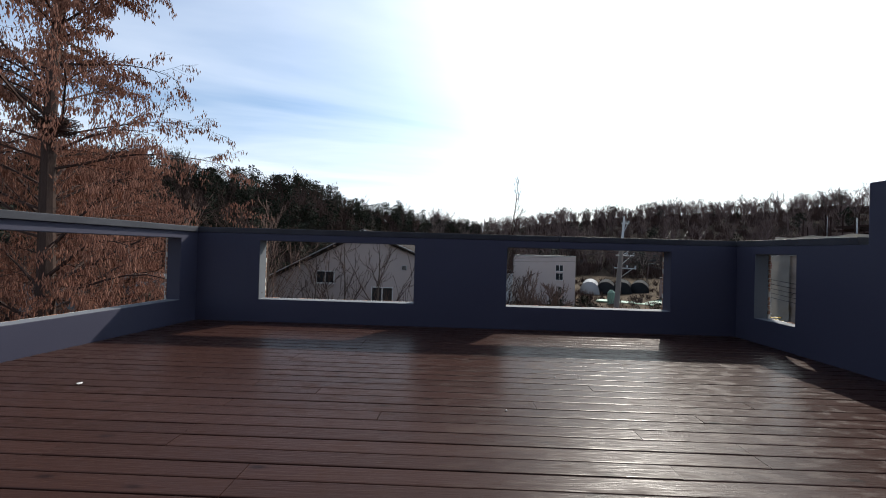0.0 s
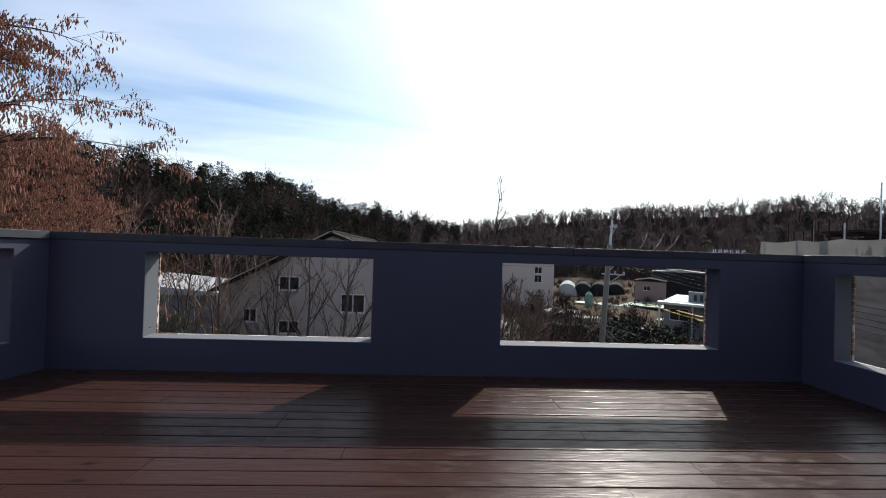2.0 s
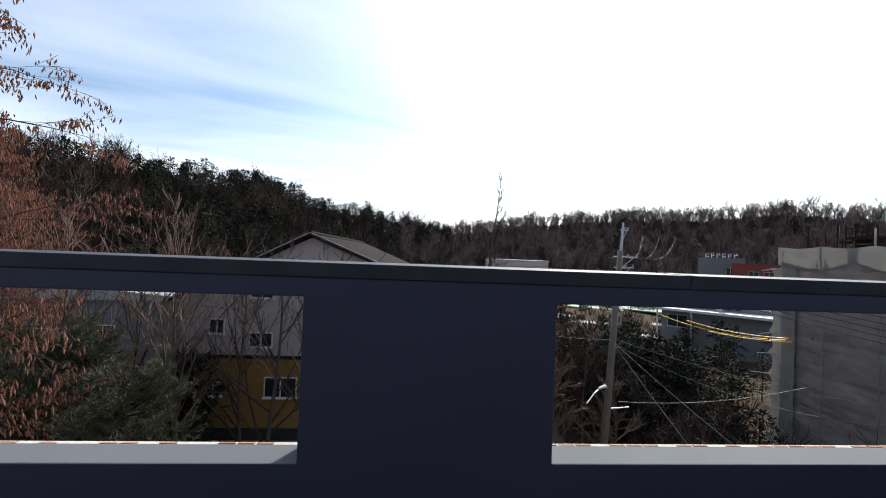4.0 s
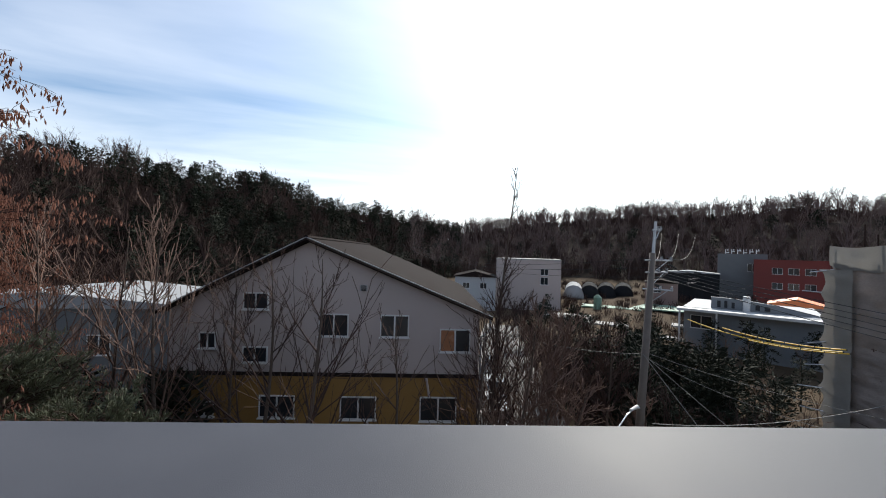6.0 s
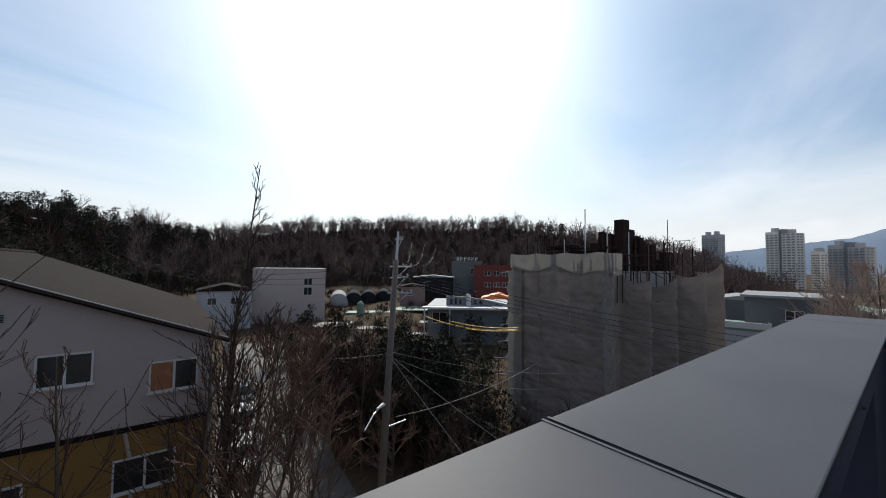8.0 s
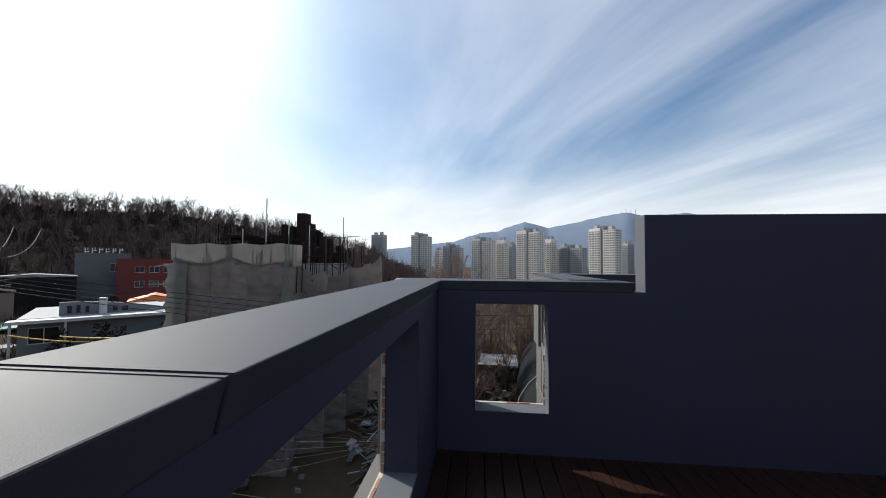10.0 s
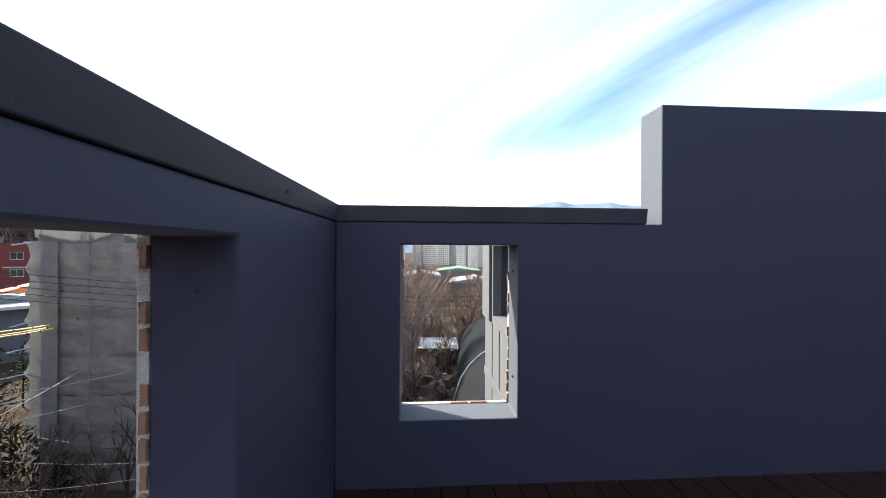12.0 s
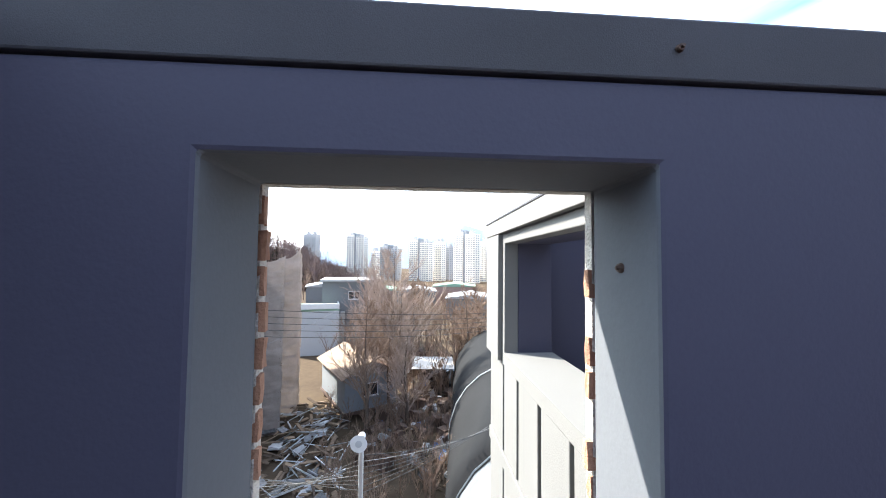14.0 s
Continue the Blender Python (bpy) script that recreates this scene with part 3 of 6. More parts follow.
def bare_tree(name, label, x, y, height, seed, spread=0.5, trunk_r=0.11, top_lean=(0, 0), kids=3, limbs=20, start=0.25, mat=None, limb_len=0.30, thin=0.009, base=None, group="bare trees below the terrace"):
    rng = random.Random(seed)
    z0 = GROUND_Z - 0.1 if base is None else base
    t = thing(name, label, "tree", pose(x, y, z0), group)
    trunk, crown = Twigs(), Twigs()
    pts = []
    n = 9
    for k in range(n + 1):
        s = k / n
        pts.append(Vector((top_lean[0] * s + 0.10 * math.sin(s * 7 + seed), top_lean[1] * s + 0.10 * math.cos(s * 6 + seed), height * s)))
    for k in range(n):
        trunk.limb(pts[k], pts[k + 1], trunk_r * (1 - k / n) + 0.012, trunk_r * (1 - (k + 1) / n) + 0.012, 7)
    for k in range(limbs):
        s = start + (0.97 - start) * (k + rng.random()) / limbs
        i = min(n - 1, int(s * n))
        p = pts[i].lerp(pts[i + 1], s * n - i)
        a = rng.uniform(0, math.tau)
        d = Vector((math.cos(a) * spread, math.sin(a) * spread, rng.uniform(0.5, 1.0))).normalized()
        branch(rng, crown, p, d, height * limb_len * (1.12 - s) * rng.uniform(0.7, 1.2), trunk_r * (1.05 - s) * 0.5 + 0.01, 2 if kids else 1, 0.3, thin, None, kids)
    trunk.object("trunk", BARK, t)
    crown.object("crown", mat or TWIG, t)
    return t


# ---- woods on the hills ----
def bare_template(rng, limbs=7, twigs=7):
    """A winter broadleaf: trunk that forks into upright limbs, each with a fan of fine twigs."""
    tw = Twigs()
    h = rng.uniform(9, 12)
    lean = Vector((rng.uniform(-0.5, 0.5), rng.uniform(-0.5, 0.5), h * 0.5))
    tw.limb(Vector((0, 0, -1)), lean, 0.21, 0.13, 3)
    for _ in range(limbs):
        a = rng.uniform(0, math.tau)
        p = lean * rng.uniform(0.35, 1.0)
        d = Vector((math.cos(a) * 0.42, math.sin(a) * 0.42, 0.9)).normalized()
        e = p + d * h * rng.uniform(0.24, 0.40)
        tw.limb(p, e, 0.08, 0.04, 3)
        for _ in range(3):
            d2 = wander(rng, d + Vector((0, 0, 0.15)), 0.55)
            m = p.lerp(e, rng.uniform(0.45, 1))
            f = m + d2 * h * rng.uniform(0.12, 0.24)
            tw.limb(m, f, 0.04, 0.016, 3)
            for _ in range(twigs):
                tw.blade(m.lerp(f, rng.uniform(0.3, 1)), wander(rng, d2, 0.7) * h * rng.uniform(0.06, 0.15), 0.034)
    return np.array(tw.v), tw.f


def bush_template(rng):
    """A low leafless thicket of upright rods."""
    tw = Twigs()
    for _ in range(34):
        a, r = rng.uniform(0, math.tau), rng.uniform(0, 1.6)
        p = Vector((math.cos(a) * r, math.sin(a) * r, -0.3))
        tw.blade(p, wander(rng, Vector((0, 0, 1)), 0.45) * rng.uniform(1.6, 4.2), rng.uniform(0.04, 0.13))
    return np.array(tw.v), tw.f


def pine_template(rng, low=0.22):
    """A pine whose crown is a pile of flat, ragged pads of needles."""
    tw = Twigs()
    h = rng.uniform(8, 11)
    for k in range(17):
        s = low + (1 - low) * (k + rng.random()) / 17
        a = rng.uniform(0, math.tau)
        reach = 2.7 * (1.12 - s) ** 0.6 * rng.uniform(0.25, 0.95)
        c = Vector((math.cos(a) * reach, math.sin(a) * reach, h * s - 0.1 * reach))
        tw.limb(Vector((0, 0, h * s - 0.8)), c, 0.06, 0.03, 3)
        wide = 1.45 * (1.2 - 0.6 * s) * rng.uniform(0.7, 1.15)
        for _ in range(24):
            b, r = rng.uniform(0, math.tau), wide * math.sqrt(rng.random())
            p = c + Vector((math.cos(b) * r, math.sin(b) * r, 0.42 * (1 - r / wide) * wide + rng.uniform(-0.22, 0.15)))
            d = wander(rng, Vector((math.cos(b) * 0.8, math.sin(b) * 0.8, 0.45)), 0.6) * rng.uniform(0.45, 0.95)
            tw.blade(p, d, rng.uniform(0.08, 0.16))
    tw.limb(Vector((0, 0, -1)), Vector((0, 0, h * 0.95)), 0.18, 0.05, 3)
    return np.array(tw.v), tw.f


def scatter(name, label, category, templates, spots, mat, rng):
    verts, faces, n = [], [], 0
    for p, s in spots:
        tv, tf = rng.choice(templates)
        a = rng.uniform(0, math.tau)
        c, sn = math.cos(a) * s, math.sin(a) * s
        m = np.array([[c, -sn, 0], [sn, c, 0], [0, 0, s * rng.uniform(0.9, 1.1)]])
        verts.append(tv @ m.T + np.array(p))
        faces += [tuple(i + n for i in f) for f in tf]
        n += len(tv)
    ob = raw_mesh(name, np.concatenate(verts).tolist(), faces, mat)
    return tagged(ob, label, category, kind="stuff")


def build_woods():
    rng = random.Random(11)
    bare, pine, bush = [bare_template(rng) for _ in range(7)], [pine_template(rng) for _ in range(6)], [bush_template(rng) for _ in range(5)]
    thin = [bare_template(rng, 6, 2) for _ in range(6)]
    bare_spots, near_spots, pine_spots, bush_spots = [], [], [], []
    # the near hill: pines and broadleaves mixed, closed along the crest
    for k in range(1050):
        b = rng.uniform(-78, 5)
        ridge = lerp_table(b, RIDGE_AT)
        d = ridge * (rng.uniform(0.93, 1.04) if k % 4 == 0 else rng.uniform(0.52, 1.0))
        leafy = rng.random() < (0.25 if b < -38 else 0.72)
        s = rng.uniform(0.62, 1.08) * (0.86 if leafy else 0.84) * (1.0 if b < -10 else 1.3)
        (pine_spots if leafy else near_spots).append((ground_point(b, d), s))
    # the far hill: bare broadleaves, a few pines low down
    for k in range(1500):
        b = rng.uniform(-3, 82)
        ridge = lerp_table(b, RIDGE_AT)
        d = ridge * (rng.uniform(0.93, 1.08) if k % 2 else rng.uniform(0.56, 0.98))
        leafy = rng.random() < 0.04
        s = rng.uniform(0.85, 1.4)
        (pine_spots if leafy else bare_spots).append((ground_point(b, d), s))
    for _ in range(4200):
        b = rng.uniform(-80, 82)
        ridge = lerp_table(b, RIDGE_AT)
        bush_spots.append((ground_point(b, ridge * (1.05 - 0.5 * rng.random() ** 1.6)), rng.uniform(0.7, 1.3) * (1.0 if b < -10 else 1.45)))
    scatter("bare_woods", "bare grey-brown winter woods on the hill", "woods", bare, bare_spots, FOREST_TWIG, rng)
    scatter("hillside_woods", "dark bare trees among the pines on the near hill", "woods", bare, near_spots, TWIG_DARK, rng)
    scatter("pine_woods", "dark green pine woods on the hill", "woods", pine, pine_spots, PINE_LEAF, rng)
    scatter("undergrowth", "leafless brown undergrowth among the trees on the hill", "shrubs", bush, bush_spots, TWIG_DARK, rng)
    # scrub and small conifers on the flat ground
    scrub, firs, dark_scrub = [], [], []
    for _ in range(260):
        b, d = rng.uniform(14, 62), rng.uniform(20, 62)
        p = ground_point(b, d)
        if 3.0 < p.x < 10.5 and p.y < 60 or p.x > 18 and p.y < 20:
            continue
        if rng.random() < 0.42:
            firs.append((p, rng.uniform(0.32, 0.55)))
        else:
            scrub.append((p, rng.uniform(0.25, 0.42)))
    for _ in range(16):
        firs.append((Vector((rng.uniform(-17.5, -9.2), rng.uniform(11.8, 15.2), GROUND_Z)), rng.uniform(0.55, 0.85)))
    for _ in range(105):
        x, y = rng.uniform(11.6, 19.5), rng.uniform(13.5, 31)
        firs.append((Vector((x, y, GROUND_Z)), rng.uniform(0.30, 0.62) * (0.7 if y < 18 else 1.0)))
    for _ in range(120):
        x, y = rng.uniform(11.0, 19.5), rng.uniform(11, 30)
        dark_scrub.append((Vector((x, y, GROUND_Z)), rng.uniform(0.25, 0.5)))
    for _ in range(40):
        dark_scrub.append((Vector((rng.uniform(9.9, 13.5), rng.uniform(19, 32), GROUND_Z)), rng.uniform(0.45, 0.68)))
    for _ in range(300):
        b, d = rng.uniform(79, 104), rng.uniform(34, 130)
        if 58 < d < 92 and b < 92:
            continue
        scrub.append((ground_point(b, d), rng.uniform(0.30, 0.65)))
    for _ in range(260):
        b, d = rng.uniform(80, 100), rng.uniform(14, 44)
        scrub.append((ground_point(b, d), rng.uniform(0.12, 0.26)))
    for _ in range(60):
        b, d = rng.uniform(-52, -30), rng.uniform(28, 60)
        scrub.append((ground_point(b, d), rng.uniform(0.4, 0.7)))
    belt = []
    for _ in range(330):
        b = rng.uniform(66, 112)
        belt.append((ground_point(b, rng.uniform(105, 280)), rng.uniform(0.6, 1.0)))
    scatter("tree_belt", "brown bare trees on the flats below the towers", "woods", thin, belt, DRY_BUSH, rng)
    for _ in range(150):
        b, d = rng.uniform(82, 97), rng.uniform(15, 45)
        p = ground_point(b, d) + Vector((EYE2[0], EYE2[1], 0))
        scrub.append((p, rng.uniform(0.12, 0.30)))
    hedge = []
    for _ in range(420):
        b, d = rng.uniform(12, 50), rng.uniform(58, 150)
        hedge.append((ground_point(b, d), rng.uniform(0.35, 0.8)))
    scatter("field_hedges", "dark leafless hedges between the fields", "shrubs", bush, hedge, TWIG_DARK, rng)
    scatter("scrub", "dry brown leafless scrub", "shrubs", thin, scrub, DRY_BUSH, rng)
    scatter("bare_shrubs", "dark leafless shrubs among the conifers", "shrubs", thin, dark_scrub, TWIG_DARK, rng)
    scatter("conifer_shrubs", "dark green young conifers beside the road", "shrubs", pine, firs, PINE_LEAF, rng)


build_woods()


# ---- mountain and apartment towers in the distance ----
def build_mountain():
    line = [(70, 1.2), (79, 2.4), (86, 3.3), (90, 4.6), (93, 4.9), (94, 5.4), (96.8, 6.3), (99, 5.8), (100.4, 5.3), (104.3, 6.0), (108, 6.8), (111.4, 7.2), (113.4, 6.6), (118, 6.7), (124, 5.6), (135, 3.5), (150, 1)]
    verts, faces, n = [], [], 0
    for k in range(161):
        b = 70 + k * 0.5
        e = lerp_table(b, line) + 0.13 * noise.noise((b * 0.9, 3, 0)) + 0.07 * noise.noise((b * 2.7, 9, 0))
        for d, s in ((2000, 0.0), (2250, 0.45), (2450, 0.75), (2700, 1.0), (3200, 0.4)):
            a = radians(b)
            z = -60 + (2700 * math.tan(radians(e)) + 62) * s * (1 + (0.06 * noise.noise((b * 0.5, d * 0.003, 1)) if 0 < s < 1 else 0))
            verts.append((d * math.sin(a), d * math.cos(a), z))
    for k in range(160):
        for r in range(4):
            i = k * 5 + r
            faces.append((i, i + 1, i + 6, i + 5))
    ob = raw_mesh("mountain", verts, faces, HAZED_MOUNTAIN)
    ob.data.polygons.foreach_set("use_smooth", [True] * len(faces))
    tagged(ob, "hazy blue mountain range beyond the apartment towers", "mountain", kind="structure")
    bm = bmesh.new()
    a = radians(111.4)
    for k, h in ((-40, 24), (-15, 18), (12, 30), (34, 16)):
        x, y = 2700 * math.sin(a) + k * 0.4, 2700 * math.cos(a) + k
        z = 2700 * math.tan(radians(7.15))
        tube(bm, (x, y, z - 20), (x, y, z + h), 1.5, 0.8, 4)
    # the masts share the mountain's haze-blue colour
    tagged(part("mountain_masts", bm, HAZED_MOUNTAIN), "radio masts on the mountain top", "mast", kind="structure")


build_mountain()


def apartment(b0, b1, top, base, d, seed, pale=True):
    """A slab tower: body, storeys of recessed glazing between piers, plant rooms on the roof."""
    rng = random.Random(seed)
    a = radians((b0 + b1) / 2)
    width = max(9.0, (d * radians(b1 - b0) - 7.5) / 0.80)
    z0, z1 = 1.9 + d * math.tan(radians(base)) - 6, 1.9 + d * math.tan(radians(top))
    h = z1 - z0
    t = thing("apartment_tower", "tall pale concrete apartment tower" if pale else "grey concrete apartment block", "apartment building",
              pose(d * math.sin(a), d * math.cos(a), z0, 0, 0, -math.degrees(a) - 37), "apartment towers")
    wall = APT_WHITE if pale else APT_GREY
    depth = 12.5
    # the near face lies at local y 0 and looks back along -y
    split = 0.0 if width < 26 else width * 0.06
    for x0, x1, lift in ((-width / 2, -split, 0), (split, width / 2, -3 if split else 0)):
        box_part("body", (x0, x1, 0, depth, 0, h + lift), wall, t)
        glz, pier = bmesh.new(), bmesh.new()
        storeys, bays = int((h - 5) / 2.9), max(2, int((x1 - x0) / 3.6))
        bay = (x1 - x0) / bays
        for s in range(storeys):
            z = 3 + s * 2.9
            for k in range(bays):
                wide = 0.40 if k % 2 else 0.30
                xm = x0 + (k + 0.5) * bay
                box(glz, xm - bay * wide, xm + bay * wide, -0.12, 0.02, z + 0.9, z + 2.35)
            box(pier, x0 + 0.3, x1 - 0.3, -0.75, -0.13, z, z + 0.8)
        tagged(part("glazing", glz, APT_GLASS, t), kind="stuff")
        tagged(part("balcony_band", pier, wall, t), kind="stuff")
        side = bmesh.new()
        for s in range(storeys):
            for k in range(2):
                box(side, x1 - 0.02, x1 + 0.10, 2.2 + 4.6 * k, 5.2 + 4.6 * k, 3.9 + s * 2.9, 5.3 + s * 2.9)
        tagged(part("end_glazing", side, APT_GLASS, t), kind="stuff")
        box_part("roof_box", (x0 + (x1 - x0) * 0.3, x0 + (x1 - x0) * 0.62, 3, 9, h + lift, h + lift + 4.5), APT_GREY, t)
    if split:
        box_part("stair_shaft", (-split + 0.01, split - 0.01, 1.5, depth - 1, 0, h + 2.5), APT_GLASS, t)


TOWERS = [(72.8, 75.2, 4.2, -3.2, 620, 0), (78.9, 82.2, 4.3, -3.1, 560, 1), (82.8, 83.9, 1.9, -3.1, 600, 1), (83.9, 87.3, 2.6, -3.1, 560, 0), (88.4, 92.2, 3.7, -3.0, 540, 1), (92.3, 94.2, 3.5, -2.9, 560, 1),
          (94.2, 95.3, 2.8, -2.9, 580, 0), (95.3, 99.5, 5.0, -2.8, 500, 1), (99.6, 101.3, 3.6, -2.7, 540, 1), (101.2, 105.6, 2.5, -2.7, 540, 0), (105.7, 110.1, 5.1, -2.5, 480, 1), (110.2, 111.6, 2.8, -2.4, 540, 0),
          (111.8, 113.6, 2.6, -2.4, 540, 1), (115, 119, 4.6, -2.4, 520, 1)]
for i, (b0, b1, top, base, d, pale) in enumerate(TOWERS):
    apartment(b0, b1, top, base, d, i, bool(pale))


# ---- the gabled house across the lane ----
def window_in(parent, x0, x1, z0, z1, y, leaves=2, pane=None, first_pane=None):
    """A sliding window in a wall that faces -y: frame, sill, and one dark pane a leaf."""
    w = thing_part("window", parent)
    f = 0.055
    bm = bmesh.new()
    for a, b, c, d in ((x0, x1, z0, z0 + f), (x0, x1, z1 - f, z1), (x0, x0 + f, z0 + f, z1 - f), (x1 - f, x1, z0 + f, z1 - f)):
        box(bm, a, b, y - 0.06, y + 0.02, c, d)
    for k in range(1, leaves):
        xm = x0 + (x1 - x0) * k / leaves
        box(bm, xm - 0.035, xm + 0.035, y - 0.05, y + 0.02, z0 + f, z1 - f)
    frame_ob = part("frame", bm, WHITE_PAINT, w)
    box_part("sill", (x0 - 0.05, x1 + 0.05, y - 0.11, y - 0.001, z0 - 0.05, z0 - 0.001), WHITE_PAINT, w)
    for k in range(leaves):
        a, b = x0 + (x1 - x0) * k / leaves + 0.04, x0 + (x1 - x0) * (k + 1) / leaves - 0.04
        box_part("pane", (a, b, y - 0.025 - 0.012 * k, y - 0.004, z0 + f * 0.8, z1 - f * 0.8), (first_pane if k == 0 and first_pane else pane or GLASS), w)
    return w


def thing_part(name, parent):
    ob = new(name)
    ob.empty_display_size = 0.1
    ob.parent = parent
    return ob


def build_house():
    h = thing("house", "white and ochre gabled house with white sliding windows", "house", pose(0, 16.4, 0))
    xl, xr, xm, eave, ridge, back = -11.0, 3.05, -4.88, -1.15, 2.14, 16.0

    def gable(y0, y1, zb, mat, name, inset=0.0):
        bm = bmesh.new()
        zl, zr = eave + 0.12, eave + 0.12
        pts = [(xl, zb), (xr, zb), (xr, zr), (xm, ridge), (xl, zl)]
        rows = [[bm.verts.new((x, y, z)) for x, z in pts] for y in (y0, y1)]
        bm.faces.new(rows[0])
        bm.faces.new(rows[1][::-1])
        for k in range(5):
            j = (k + 1) % 5
            bm.faces.new((rows[0][j], rows[0][k], rows[1][k], rows[1][j]))
        return part(name, bm, mat, h)

    gable(0, back, -3.78, WHITE_WALL, "upper_wall")
    box_part("belt_course", (xl - 0.03, xr + 0.03, -0.05, back + 0.03, -3.95, -3.781), BROWN_ROOF, h)
    box_part("lower_wall", (xl, xr, 0, back, -7.35, -3.951), YELLOW_WALL, h)
    box_part("beam", (xl - 0.02, xr + 0.02, -0.03, back, -7.95, -7.351), DARK_GAP, h)
    for x in (xl + 0.3, -7.4, -3.6, 0.0, xr - 0.5):
        box_part("column", (x - 0.2, x + 0.2, 0.1, 0.5, GROUND_Z, -7.951), SLAB, h)
    box_part("recessed_wall", (xl + 0.2, xr - 0.2, 3.0, back - 0.2, GROUND_Z, -7.951), GREY_PAINT, h)
    for s, xe in ((-1, xl - 0.4), (1, xr + 0.55)):
        bm = bmesh.new()
        ze = eave - 0.05
        a = [(xm, ridge + 0.06), (xe, ze), (xe, ze + 0.14), (xm, ridge + 0.22)]
        rows = [[bm.verts.new((x, y, z)) for x, z in a] for y in (-0.35, back + 0.3)]
        bm.faces.new(rows[0])
        bm.faces.new(rows[1][::-1])
        for k in range(4):
            j = (k + 1) % 4
            bm.faces.new((rows[0][j], rows[0][k], rows[1][k], rows[1][j]))
        bmesh.ops.recalc_face_normals(bm, faces=bm.faces)
        part("roof", bm, BROWN_ROOF, h, "brown-grey metal roof slope")
        bm = bmesh.new()
        tube(bm, (xm, -0.37, ridge + 0.13), (xe, -0.37, ze + 0.06), 0.07, 0.07, 4)
        part("barge_board", bm, BROWN_ROOF, h)
        bm = bmesh.new()
        tube(bm, (xm, -0.39, ridge + 0.235), (xe, -0.39, ze + 0.165), 0.022, 0.022, 4)
        part("edge_trim", bm, GREY_PAINT, h, "thin pale metal edge of the roof")
    bm = bmesh.new()
    tube(bm, (xm, -0.4, ridge + 0.22), (xm, back + 0.3, ridge + 0.22), 0.11, 0.11, 6)
    part("ridge_cap", bm, BROWN_ROOF, h)
    wins = [(-7.74, -6.60, -0.96, -0.19), (-4.31, -2.97, -2.13, -1.09), (-1.53, -0.21, -2.12, -1.09), (1.22, 2.64, -2.76, -1.69), (-9.64, -8.89, -2.76, -2.02), (-7.71, -6.58, -3.37, -2.64),
            (-9.69, -8.91, -5.82, -5.12), (-6.90, -5.31, -5.85, -4.83), (-3.26, -1.62, -5.90, -4.85), (0.37, 2.07, -5.95, -4.83)]
    for i, (a, b, c, d) in enumerate(wins):
        window_in(h, a, b, c, d, 0.0, 2, None, CURTAIN_GLASS if i == 3 else None)
    vent = thing_part("vent", h)
    box_part("vent_frame", (-2.48, -2.17, -0.05, -0.002, -0.03, 0.26), GREY_PAINT, vent)
    for k in range(5):
        box_part("vent_slat", (-2.45, -2.20, -0.07, -0.051, 0.0 + k * 0.05, 0.03 + k * 0.05), BROWN_ROOF, vent)
    for x, z0, z1 in ((0.75, -4.8, -3.97), (0.95, -7.3, -5.99), (-1.9, -7.3, -6.0)):
        bm = bmesh.new()
        tube(bm, (x - 0.1, -0.06, z1), (x + 0.05, -0.06, z0), 0.06, 0.06, 6)
        part("pipe", bm, WHITE_WALL, h)
    bm = bmesh.new()
    tube(bm, (xr + 0.45, -0.25, eave), (xr + 0.45, -0.25, eave - 0.5), 0.05, 0.05, 6)
    tube(bm, (xr + 0.45, -0.25, eave - 0.5), (xr + 0.06, -0.06, eave - 0.9), 0.05, 0.05, 6)
    tube(bm, (xr + 0.06, -0.06, eave - 0.9), (xr + 0.06, -0.06, GROUND_Z), 0.05, 0.05, 6)
    part("downpipe", bm, GREY_PAINT, h)


build_house()


